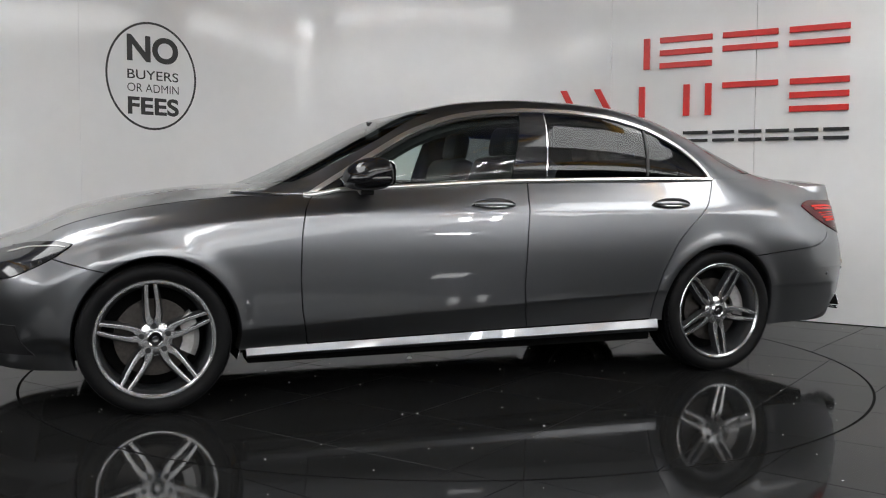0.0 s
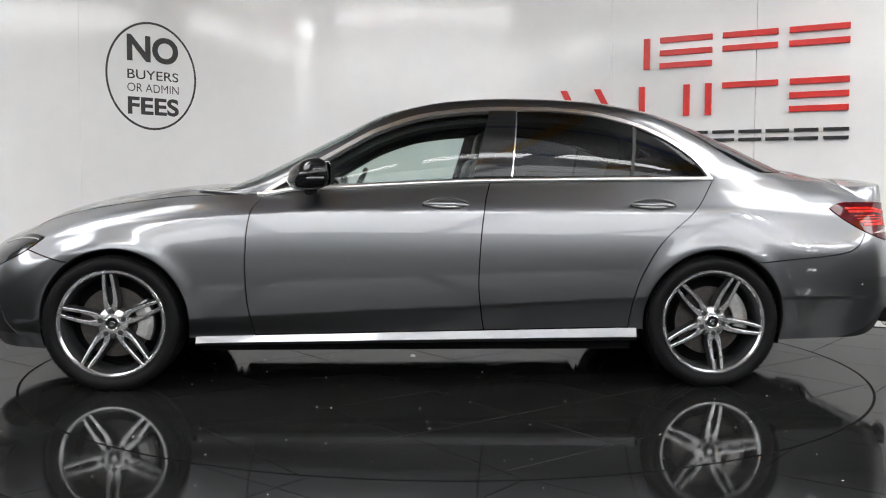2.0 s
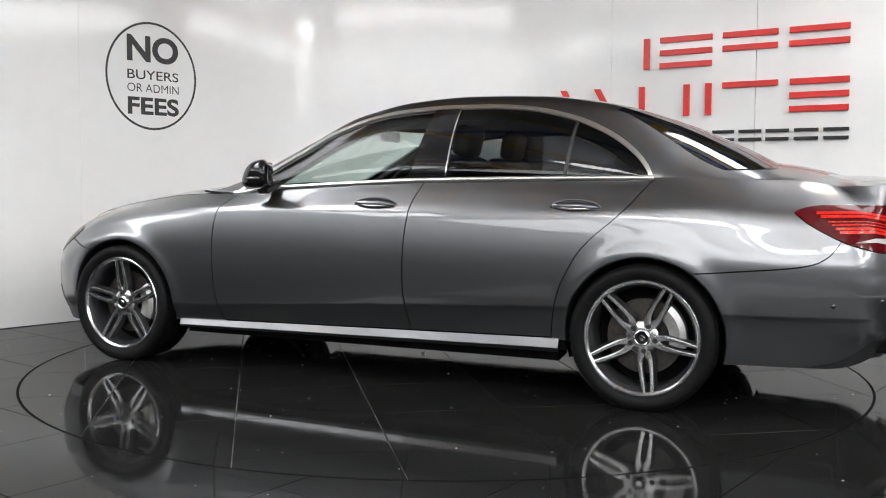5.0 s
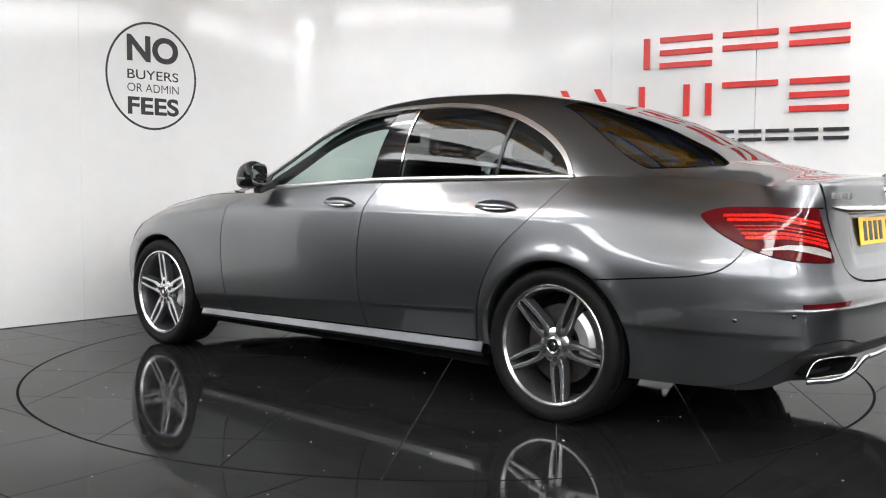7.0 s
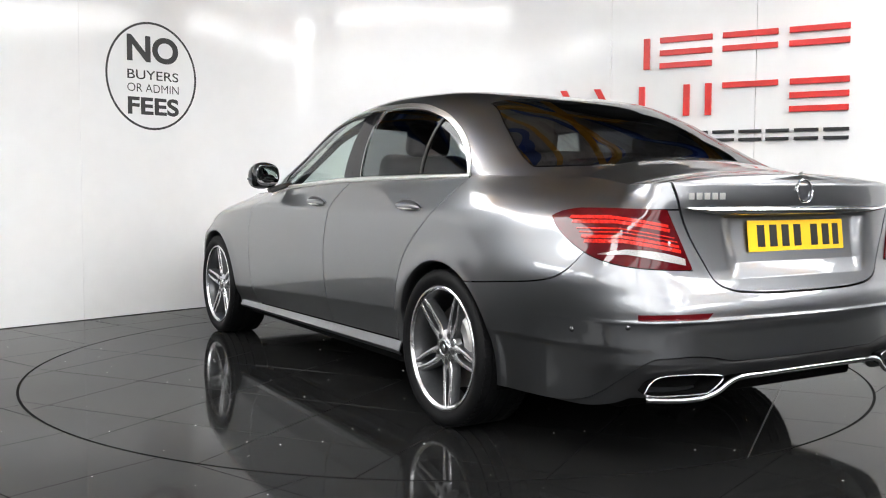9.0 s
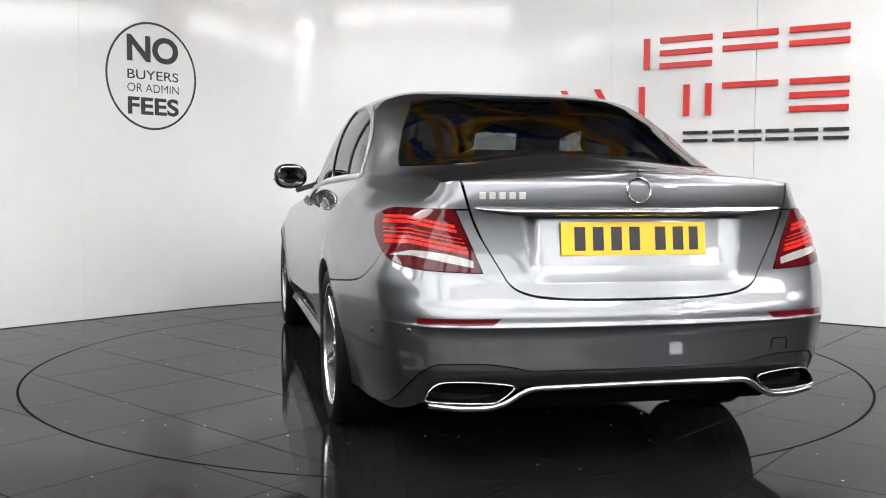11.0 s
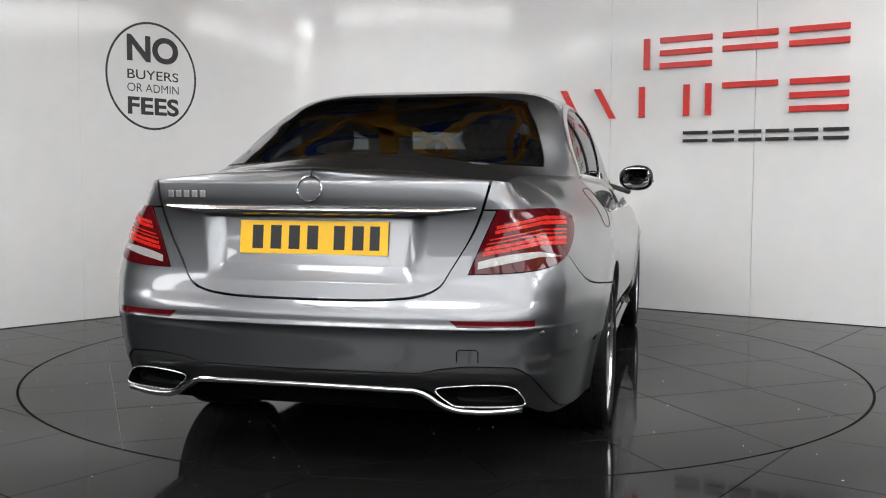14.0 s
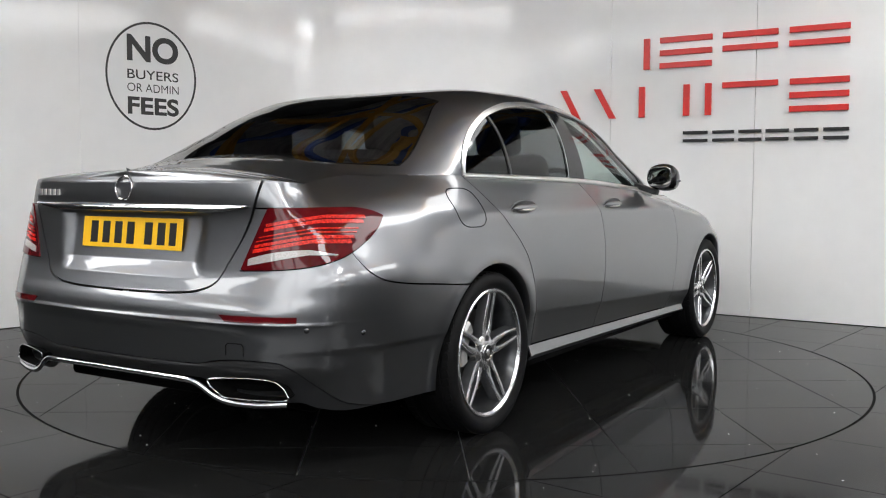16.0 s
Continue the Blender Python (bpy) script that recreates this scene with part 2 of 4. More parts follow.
def skin(name, surf, us, vs, clips, mat, parent, label="", depth=0.014, lift=0.0, flip=False, hub=(0.8, 0.65)):
    """A sheet of a curved surface, trimmed to its outline, with a turned-in edge of the given depth."""
    us, vs = np.asarray(us, float), np.asarray(vs, float)
    params = np.stack(np.meshgrid(us, vs, indexing="ij"), -1).reshape(-1, 2)
    nv = len(vs)
    polys = [[i * nv + j, (i + 1) * nv + j, (i + 1) * nv + j + 1, i * nv + j + 1] for i in range(len(us) - 1) for j in range(nv - 1)]
    for f in clips:
        params, polys = trim(params, polys, surf, f)
    p = surf(params)
    e = 1e-4
    n = np.cross(surf(params + (e, 0)) - surf(params - (e, 0)), surf(params + (0, e)) - surf(params - (0, e)))
    n /= np.linalg.norm(n, axis=1)[:, None] + 1e-15
    out = p - np.stack([p[:, 0] * hub[0], 0 * p[:, 0], 0 * p[:, 0] + hub[1]], 1)
    if (n * out).sum() < 0:
        n = -n
    # orient faces with the normals
    faces = []
    for poly in polys:
        a, b, c = p[poly[0]], p[poly[1]], p[poly[2]]
        w = np.cross(b - a, c - a)
        if len(poly) > 3:
            w = w + np.cross(c - a, p[poly[3]] - a)
        faces.append(poly if w @ n[poly].sum(0) >= 0 else poly[::-1])
    p = p + n * lift
    if depth:
        count = {}
        for f in faces:
            for a, b in zip(f, f[1:] + f[:1]):
                count[(a, b)] = 1
        rim = [(a, b) for a, b in count if (b, a) not in count]
        v2, n2, f2 = [], [], []
        base = len(p)
        for a, b in rim:
            d = p[b] - p[a]
            side = np.cross(d, n[a])
            side = side / (np.linalg.norm(side) + 1e-12)
            k = base + len(v2)
            v2 += [p[a], p[b], p[b] - n[b] * depth, p[a] - n[a] * depth]
            n2 += [side] * 4
            f2.append([k, k + 3, k + 2, k + 1])
        if v2:
            p, n, faces = np.concatenate([p, v2]), np.concatenate([n, n2]), faces + f2
    if flip:
        p, n, faces = p * (1, -1, 1), n * (1, -1, 1), [f[::-1] for f in faces]
    return link_mesh(name, p, faces, mat, parent, label, smooth=True, normals=n)

# ---------------------------------------------------------------- room: curved wall, floor, hall
WALL_T = (Vector((-2.132, 2.0745)), Vector((-0.66609, -0.74587)))
WALL_B = (Vector((1.3237, 2.5293)), Vector((0.83639, -0.54814)))
WALL_C, WALL_R, WALL_L = Vector((-0.1401, 0.2957)), 2.6705, 3.7974
WALL_A0 = radians(138.234)
WALL_H = 2.66


def wall_at(s, z, off=0.0):
    """A point of the back wall, s metres along it, off metres proud of its face."""
    if s < 0:
        p, n = WALL_T[0] - WALL_T[1] * s, Vector((-WALL_T[1].y, WALL_T[1].x))
    elif s > WALL_L:
        p, n = WALL_B[0] + WALL_B[1] * (s - WALL_L), Vector((WALL_B[1].y, -WALL_B[1].x))
    else:
        a = WALL_A0 - s / WALL_R
        n = -Vector((math.cos(a), math.sin(a)))
        p = WALL_C - n * WALL_R
    if s < 0 or s > WALL_L:
        n = n if n.dot(-p) > 0 else -n
    return Vector((p.x + n.x * off, p.y + n.y * off, z))


def wall_slab(name, s0, s1, z0, z1, o0, o1, mat, parent, label="", step=0.12, bevel=0.0015):
    """A slab that follows the wall, from o0 to o1 proud of it, with eased edges."""
    k = max(1, math.ceil((s1 - s0) / step))
    ss = [s0, s0 + bevel] + [s0 + (s1 - s0) * i / k for i in range(1, k)] + [s1 - bevel, s1]
    prof = [(z0, o0), (z0, o1 - bevel), (z0 + bevel, o1), (z1 - bevel, o1), (z1, o1 - bevel), (z1, o0)]
    verts, faces = [], []
    for i, s in enumerate(ss):
        end = i in (0, len(ss) - 1)
        verts += [wall_at(s, z, min(o, o1 - bevel) if end else o) for z, o in prof]
    m = len(prof)
    for i in range(len(ss) - 1):
        for j in range(m):
            l = (j + 1) % m
            faces.append((i * m + j, i * m + l, (i + 1) * m + l, (i + 1) * m + j))
    faces += [tuple(range(m))[::-1], tuple((len(ss) - 1) * m + j for j in range(m))]
    me_ob = link_mesh(name, verts, faces, mat, parent, label)
    bm = bmesh.new()
    bm.from_mesh(me_ob.data)
    bmesh.ops.recalc_face_normals(bm, faces=bm.faces)
    bm.to_mesh(me_ob.data)
    bm.free()
    if s0 < WALL_L and s1 > 0:
        me_ob.data.polygons.foreach_set("use_smooth", [True] * len(me_ob.data.polygons))
        me_ob.data.set_sharp_from_angle(angle=radians(20))
    return me_ob


wall_back = wall_slab("wall_back", -3.218, 9.8, 0.0, WALL_H, -0.12, -0.024, HALL, None, step=0.1)
tagged(wall_back, "glossy white panelled wall curving behind the turntable", "wall", kind="structure")
JOINTS = [-3.218, -0.778, 3.835, 5.012, 7.45, 9.8]
for s0, s1 in zip(JOINTS, JOINTS[1:]):
    wall_slab("panel", s0 + (0.0004 if s0 < 0 else 0.0015), s1 - (0.0004 if s1 < 0 else 0.0015), 0.004, WALL_H, -0.022, 0.0, WALL, wall_back, step=0.06)

floor = link_mesh("floor", [(-3.85, -5.35, -0.012), (3.85, -5.35, -0.012), (3.85, 3.55, -0.012), (-3.85, 3.55, -0.012)], [(0, 1, 2, 3)], GROUT)
tagged(floor, "black polished square floor tiles with pale dusty joints", "floor", kind="structure")


tagged(link_mesh("floor_hall", [(-18, -26, -0.014), (18, -26, -0.014), (18, 6, -0.014), (-18, 6, -0.014)], [(0, 1, 2, 3)], TILE),
       "black polished floor of the hall beyond the studio", "floor", kind="structure")


def hall_wall(name, x0, x1, y0, y1, z0, z1):
    bm = bmesh.new()
    box(bm, (x1 - x0, y1 - y0, z1 - z0), ((x0 + x1) / 2, (y0 + y1) / 2, (z0 + z1) / 2))
    return tagged(part(name, bm, HALL, None), "plain dark grey hall wall behind the studio", "wall", kind="structure")


hall_wall("wall_south", -18, 18, -26.2, -26, 0, 5.4)
hall_wall("wall_west", -18.2, -18, -26.2, 6.2, 0, 5.4)
hall_wall("wall_east", 18, 18.2, -26.2, 6.2, 0, 5.4)
hall_wall("wall_north", -18, 18, 6, 6.2, 0, 5.4)
bm = bmesh.new()
box(bm, (36.4, 32.4, 0.1), (0, -10, 5.45))
tagged(part("ceiling", bm, HALL_ROOF, None), "pale sheet-metal hall ceiling", "ceiling", kind="structure")


def roof_beam(x0, y0, x1, y1, z, mat, label):
    d = Vector((x1 - x0, y1 - y0, 0))
    m = Matrix.Translation(((x0 + x1) / 2, (y0 + y1) / 2, z)) @ Matrix.Rotation(math.atan2(d.y, d.x), 4, "Z")
    bm = bmesh.new()
    for size, dz in (((d.length, 0.16, 0.02), 0.11), ((d.length, 0.016, 0.2), 0.0), ((d.length, 0.16, 0.02), -0.11)):
        box(bm, size, m=m @ Matrix.Translation((0, 0, dz)))
    return tagged(part("roof_beam", bm, mat, None), label, "beam", "roof beams")


for y in (-23.0, -18.0, -13.0, -8.0, -3.0, 0.3, 2.2, 4.2):
    roof_beam(-18, y, 18, y, 5.1, STEEL_BLUE, "blue painted steel roof beam")
for x in (-8.4, -3.4, -0.9, 1.6, 4.1, 9.1):
    roof_beam(x, -26, x, 6, 4.82, STEEL_YELLOW, "yellow painted steel roof beam")


for x0, y0, x1, y1 in ((-4.6, -1.0, 0.2, 4.4), (-2.2, -1.0, 2.6, 4.4), (0.2, -1.0, 5.0, 4.4), (-1.0, -1.0, -5.0, 4.4), (1.4, -1.0, -2.6, 4.4), (4.2, -1.0, -0.2, 4.4)):
    roof_beam(x0, y0, x1, y1, 4.60, STEEL_YELLOW, "yellow painted diagonal roof brace")


def ceiling_light(x, y, z, length, width, turn, strength):
    t = thing("ceiling_light", "white light fixture placed out of view to light the studio", "light", (x, y, z), "ceiling lights")
    t.rotation_euler = (0, 0, radians(turn))
    bm = bmesh.new()
    box(bm, (length + 0.04, width * 0.45, 0.05), (0, 0, 0.045), bevel=0.008)
    part("frame", bm, FRAME_GREY, t)
    for sx in (-1, 1):
        bm = bmesh.new()
        box(bm, (0.012, 0.012, 5.4 - z - 0.06), (sx * length * 0.4, 0, (5.4 - z + 0.06) / 2))
        part("hanger", bm, FRAME_GREY, t)
    bm = bmesh.new()
    box(bm, (length, width, 0.03), (0, 0, 0), bevel=0.006)
    part("diffuser", bm, glow("light_diffuser", (0.985, 0.998, 1.0), strength), t, "bright white diffuser")


for row in LIGHTS:
    ceiling_light(*row)

# ---------------------------------------------------------------- wall signs


def text_mesh(name, body, s0, s1, z0, z1, bold, parent):
    """Flat vinyl lettering that fills a stretch of the wall."""
    cu = bpy.data.curves.new(name, "FONT")
    cu.body, cu.size, cu.offset, cu.extrude = body, 1.0, bold, 0.0
    tmp = bpy.data.objects.new(name, cu)
    scene.collection.objects.link(tmp)
    bpy.context.view_layer.update()
    me = bpy.data.meshes.new_from_object(tmp.evaluated_get(bpy.context.evaluated_depsgraph_get()))
    bpy.data.objects.remove(tmp)
    co = np.array([v.co[:] for v in me.vertices])
    lo, hi = co.min(0), co.max(0)
    for v in me.vertices:
        s = s0 + (v.co.x - lo[0]) / (hi[0] - lo[0]) * (s1 - s0)
        z = z0 + (v.co.y - lo[1]) / (hi[1] - lo[1]) * (z1 - z0)
        v.co = wall_at(s, z, 0.0025)
    me.materials.clear()
    me.materials.append(VINYL)
    ob = new(name, me)
    ob.parent = parent
    return ob


fee_sign = thing("wall_decal", "round black vinyl notice about fees on the white wall", "sign")
ring_v, ring_f = [], []
for i in range(96):
    t = 2 * math.pi * i / 96
    for r, o in ((0.995, 0.0005), (0.995, 0.0025), (0.955, 0.0025), (0.955, 0.0005)):
        ring_v.append(wall_at(-0.192 + 0.387 * r * math.cos(t), 1.822 + 0.411 * r * math.sin(t), o))
    for k in range(3):
        a, b = i * 4 + k, ((i + 1) % 96) * 4 + k
        ring_f.append((a, b, b + 1, a + 1))
link_mesh("ring", ring_v, ring_f, VINYL, fee_sign)
text_mesh("line_of_text", "NO", -0.402, 0.037, 1.924, 2.125, 0.035, fee_sign)
text_mesh("line_of_text", "BUYERS", -0.401, 0.035, 1.793, 1.864, 0.006, fee_sign)
text_mesh("line_of_text", "OR ADMIN", -0.403, 0.037, 1.698, 1.761, -0.004, fee_sign)
text_mesh("line_of_text", "FEES", -0.401, 0.036, 1.526, 1.660, 0.03, fee_sign)


def sign_block(s0, s1, z0, z1, bars, thick, mat, parent):
    """One character's place on the sign, as plain raised bars."""
    for i in range(bars):
        zc = z0 + thick / 2 + (z1 - z0 - thick) * i / (bars - 1)
        wall_slab("bar", s0, s1, zc - thick / 2, zc + thick / 2, 0.004, 0.022, mat, parent, step=0.08)


logo = thing("wall_logo", "raised red and black business logo on the white wall", "sign")
RED_ROWS = (((4.256, 4.676, (0, 1, 2)), (4.759, 5.173, (1, 2)), (5.255, 5.677, (1, 2)), 1.938, 2.183),
            ((4.763, 5.181, (2,)), (5.266, 5.681, (0, 1, 2)), 1.557, 1.803))
for *cells, z0, z1 in RED_ROWS:
    for s0, s1, levels in cells:
        for k in levels:
            zc = z0 + 0.022 + (z1 - z0 - 0.044) * k / 2
            wall_slab("bar", s0, s1, zc - 0.022, zc + 0.022, 0.004, 0.022, RED_SIGN, logo, step=0.08)
for s0, s1, z0, z1 in ((4.121, 4.170, 1.938, 2.183), (4.087, 4.136, 1.557, 1.803), (4.456, 4.505, 1.557, 1.803)):
    wall_slab("bar", s0, s1, z0, z1, 0.004, 0.022, RED_SIGN, logo)
for s0, s1 in ((3.392, 3.52), (3.69, 3.83)):
    # slanted plain bar
    ends = ((s0, 1.803), (s0 + 0.055, 1.803), (s1 + 0.055, 1.557), (s1, 1.557))
    link_mesh("bar", [wall_at(a, z, o) for o in (0.004, 0.022) for a, z in ends],
              [(0, 1, 2, 3), (7, 6, 5, 4)] + [(k, 4 + k, 4 + (k + 1) % 4, (k + 1) % 4) for k in range(4)], RED_SIGN, logo)
wall_slab("bar", 4.630, 4.679, 1.557, 1.803, 0.004, 0.022, RED_SIGN, logo)
for s0, s1 in ((4.460, 4.656), (4.695, 4.862), (4.897, 5.067), (5.100, 5.269), (5.306, 5.478), (5.513, 5.688)):
    sign_block(s0, s1, 1.350, 1.436, 2, 0.024, BLACK_SIGN, logo)

# ---------------------------------------------------------------- floor tiles and turntable
TABLE_R = 2.2473
TILE_W = 0.595


def tile_grid(parent, turn, off_a, off_b, keep, reach, clip, z=0.0):
    """Square tiles on a turned grid; those cut by a round edge are trimmed to it."""
    c, s = math.cos(turn), math.sin(turn)
    half = TILE_W / 2 - 0.0019

    def at(a, b):
        return c * a - s * b, s * a + c * b
    whole = None
    n = int(reach / TILE_W) + 2
    for i in range(-n, n):
        for j in range(-n, n):
            a, b = off_a + (i + 0.5) * TILE_W, off_b + (j + 0.5) * TILE_W
            x, y = at(a, b)
            if not keep(x, y):
                continue
            d = math.hypot(x, y)
            edge = abs(d - TABLE_R) < TILE_W * 0.75
            inside = clip(np.array([[x, y, 0.0]]))[0] > 0
            if not edge and not inside:
                continue
            if not edge:
                if whole is None:
                    bm = bmesh.new()
                    h, e = half, 0.0012
                    lo = [bm.verts.new((px * h, py * h, -0.008)) for px, py in ((-1, -1), (1, -1), (1, 1), (-1, 1))]
                    mid = [bm.verts.new((px * h, py * h, -e)) for px, py in ((-1, -1), (1, -1), (1, 1), (-1, 1))]
                    top = [bm.verts.new((px * (h - e), py * (h - e), 0)) for px, py in ((-1, -1), (1, -1), (1, 1), (-1, 1))]
                    for p, q in ((lo, mid), (mid, top)):
                        for k in range(4):
                            bm.faces.new((p[k], p[(k + 1) % 4], q[(k + 1) % 4], q[k]))
                    bm.faces.new(top)
                    ob = part("tile", bm, TILE, parent)
                    whole = ob.data
                else:
                    ob = new("tile", whole)
                    ob.parent = parent
                ob.location, ob.rotation_euler = (x, y, z), (0, 0, turn)
            else:
                def plane(q):
                    return np.stack([c * q[:, 0] - s * q[:, 1], s * q[:, 0] + c * q[:, 1], 0 * q[:, 0] + z], 1)
                aa, bb = np.linspace(a - half, a + half, 13), np.linspace(b - half, b + half, 13)
                probe = np.stack(np.meshgrid(aa, bb), -1).reshape(-1, 2)
                if (clip(plane(probe)) > 0).any():
                    skin("tile", plane, aa, bb, [clip], TILE, parent, depth=0.008, hub=(1.0, -1.0))


turntable = thing("turntable", "round motorised turntable of black polished tiles in the floor", "turntable")
bm = bmesh.new()
lathe(bm, [(0, 0.001), (0, TABLE_R - 0.006)], 128)
base = part("base", bm, GROUT, turntable)
base.rotation_euler, base.location = (radians(-90), 0, 0), (0, 0, -0.006)
bm = bmesh.new()
lathe(bm, [(0.0, TABLE_R - 0.012), (0.0, TABLE_R + 0.014)], 192)
gap = part("edge_gap", bm, GAP, turntable, "black rubber edge gap")
gap.rotation_euler, gap.location = (radians(-90), 0, 0), (0, 0, -0.0035)
# grid turned with the car, in the table's own space
CAR_OFF = Vector((0.1852, -0.1011))
TT = radians(34.5)
tn = Vector((-math.sin(TT), math.cos(TT))).dot(CAR_OFF)
ta = Vector((math.cos(TT), math.sin(TT))).dot(CAR_OFF)
tile_grid(turntable, TT, 0.464 + ta, 2.0 + tn, lambda x, y: math.hypot(x, y) < 2.8, 3.0,
          lambda p: TABLE_R - 0.006 - np.hypot(p[:, 0], p[:, 1]))
tile_grid(floor, radians(52.5), 1.38, -0.975, lambda x, y: -4.3 < x < 4.3 and -5.8 < y < 4.0, 7.0,
          lambda p: np.hypot(p[:, 0], p[:, 1]) - TABLE_R - 0.007, z=0.0)


def grit(name, parent, count, spread, label):
    """Loose specks of white grit."""
    rnd = random.Random(5 + count)
    verts, faces = [], []
    for _ in range(count):
        x, y = spread(rnd)
        r = rnd.choice((0.0016, 0.0022, 0.0030, 0.0042)) * rnd.uniform(0.7, 1.2)
        k = len(verts)
        t0 = rnd.uniform(0, 6.28)
        verts += [(x + r * rnd.uniform(0.6, 1.2) * math.cos(t0 + i * 1.2566), y + r * rnd.uniform(0.6, 1.2) * math.sin(t0 + i * 1.2566), 0.0002) for i in range(5)]
        verts.append((x, y, r * 0.8))
        faces += [(k + i, k + (i + 1) % 5, k + 5) for i in range(5)]
    ob = link_mesh(name, verts, faces, CHIP, parent, label)
    return tagged(ob, kind="stuff")


def on_table(rnd):
    r, t = 2.2 * math.sqrt(rnd.random()), rnd.uniform(0, 6.283)
    return r * math.cos(t), r * math.sin(t)


def off_table(rnd):
    while True:
        x, y = rnd.uniform(-3.2, 3.2), rnd.uniform(-4, 1.5)
        if math.hypot(x, y) > 2.3:
            return x, y


grit("grit", turntable, 170, on_table, "tiny white grit specks")
tagged(grit("floor_grit", None, 150, off_table, "tiny white grit specks scattered on the black tiles"), category="grit", kind="stuff")

# ---------------------------------------------------------------- the car: x forward, y to its left, z up
WB = 1.4695
car = thing("car", "dark grey metallic four-door saloon with twin-spoke alloy wheels", "car")

# plan outline at its widest height, nose to tail
OUT = np.array([(2.285, -0.30), (2.31, 0.0), (2.285, 0.30), (2.18, 0.58), (2.075, 0.745), (1.955, 0.838), (1.79, 0.894), (1.45, 0.922),
                (1.0, 0.918), (0.3, 0.914), (-0.5, 0.917), (-1.2, 0.924), (-1.5, 0.926), (-1.85, 0.915), (-2.10, 0.890), (-2.27, 0.853),
                (-2.40, 0.795), (-2.485, 0.710), (-2.55, 0.49), (-2.582, 0.0), (-2.55, -0.49)])
OUT_T = np.r_[0, np.cumsum(np.linalg.norm(np.diff(OUT, axis=0), axis=1))]
OUT_T -= OUT_T[1]
OUT_X, OUT_Y = spline(OUT_T, OUT[:, 0]), spline(OUT_T, OUT[:, 1])
S_END = float(OUT_T[-2])

# side section by stations along x: heights and how far each lies inside the outline
ST_Z5 = curve_of((-2.65, 0.85), (-2.1, 0.85), (-1.5, 0.868), (0.4, 0.872), (0.8, 0.862), (1.1, 0.84), (1.47, 0.80), (1.9, 0.69), (2.2, 0.60), (2.35, 0.58))
ST_Z7 = curve_of((-2.65, 1.028), (-2.582, 1.026), (-2.55, 1.021), (-2.485, 1.008), (-2.40, 1.004), (-2.27, 1.016), (-2.1, 1.034), (-1.85, 1.044), (-1.55, 1.040), (-1.2, 1.034), (-0.36, 1.026), (0.4, 0.988), (0.8, 0.952),
                 (1.1, 0.942), (1.47, 0.900), (1.9, 0.817), (2.2, 0.722), (2.35, 0.682))
ST_I5 = curve_of((-2.65, 0.06), (-2.1, 0.055), (-1.85, 0.038), (-1.5, 0.022), (0.4, 0.020), (1.1, 0.026), (1.47, 0.035), (1.9, 0.04), (2.35, 0.03))
ST_I6 = curve_of((-2.65, 0.15), (-2.1, 0.140), (-1.85, 0.112), (-1.5, 0.080), (0.4, 0.075), (0.8, 0.085), (1.47, 0.11), (1.9, 0.10), (2.35, 0.06))
ST_I7 = curve_of((-2.65, 0.28), (-2.1, 0.285), (-1.85, 0.235), (-1.5, 0.150), (-0.36, 0.142), (0.4, 0.138), (0.8, 0.160), (1.1, 0.19), (1.47, 0.24), (1.9, 0.21), (2.35, 0.11))
REAR_I = curve_of((0.15, 0.16), (0.24, 0.10), (0.33, 0.05), (0.405, 0.013), (0.43, 0.012), (0.50, 0.010), (0.536, 0.004), (0.545, 0.0), (0.556, 0.005), (0.578, 0.008), (0.60, 0.014), (0.64, 0.030), (0.72, 0.052), (0.88, 0.066), (0.96, 0.060), (1.005, 0.062), (1.03, 0.073))
NOSE_I = curve_of((0.15, 0.10), (0.25, 0.03), (0.45, 0.0), (0.58, 0.01), (0.66, 0.05), (0.72, 0.12), (0.9, 0.3))
Z_BOT = 0.185


def section_inset(x, z):
    """How far the flank lies inside the outline at each x and z."""
    z5, z7 = ST_Z5(x), ST_Z7(x)
    k = np.clip((x - 1.7) / 0.3, 0, 1)
    # the shoulder line is crisp along the doors and melts into the rear haunch
    soft = 0.007 + 0.030 * np.clip((-1.25 - x) / 0.5, 0, 1) + 0.012 * np.clip((x - 1.3) / 0.4, 0, 1)
    i5 = ST_I5(x)
    rise = (ST_I6(x) - i5) / np.maximum(0.52 * (z7 - z5), 0.01)
    zk = np.stack([0 * x + 0.15, 0 * x + 0.27, 0.382 - 0.045 * np.clip(x, -1.2, 1.2), 0.406 - 0.045 * np.clip(x, -1.2, 1.2), 0.66 - 0.16 * k, z5 - soft, z5 + soft, z5 + 0.52 * (z7 - z5), z7], -1)
    zk = np.maximum.accumulate(zk + np.arange(9) * 1e-4, axis=-1)
    ik = np.stack([0 * x + 0.078, 0 * x + 0.058, 0 * x + 0.026, 0.0185 + 0 * x, 0 * x, i5 * (1 - 0.8 * soft / 0.2), i5 + rise * soft * 0.8, ST_I6(x), ST_I7(x)], -1)
    ik[..., 4:] = np.maximum.accumulate(ik[..., 4:], axis=-1)
    m = slopes(zk, ik)
    i = np.clip((z[..., None] > zk).sum(-1) - 1, 0, 7)
    r = np.arange(len(x))
    return hermite(zk[r, i], zk[r, i + 1], ik[r, i], ik[r, i + 1], m[r, i], m[r, i + 1], np.clip(z, zk[:, 0], zk[:, 8]))


def bump_box(q, a, b, soft):
    """One inside [a, b], easing to zero over soft outside it."""
    t = np.clip(1 - np.maximum(a - q, q - b) / soft, 0, 1)
    return t * t * (3 - 2 * t)


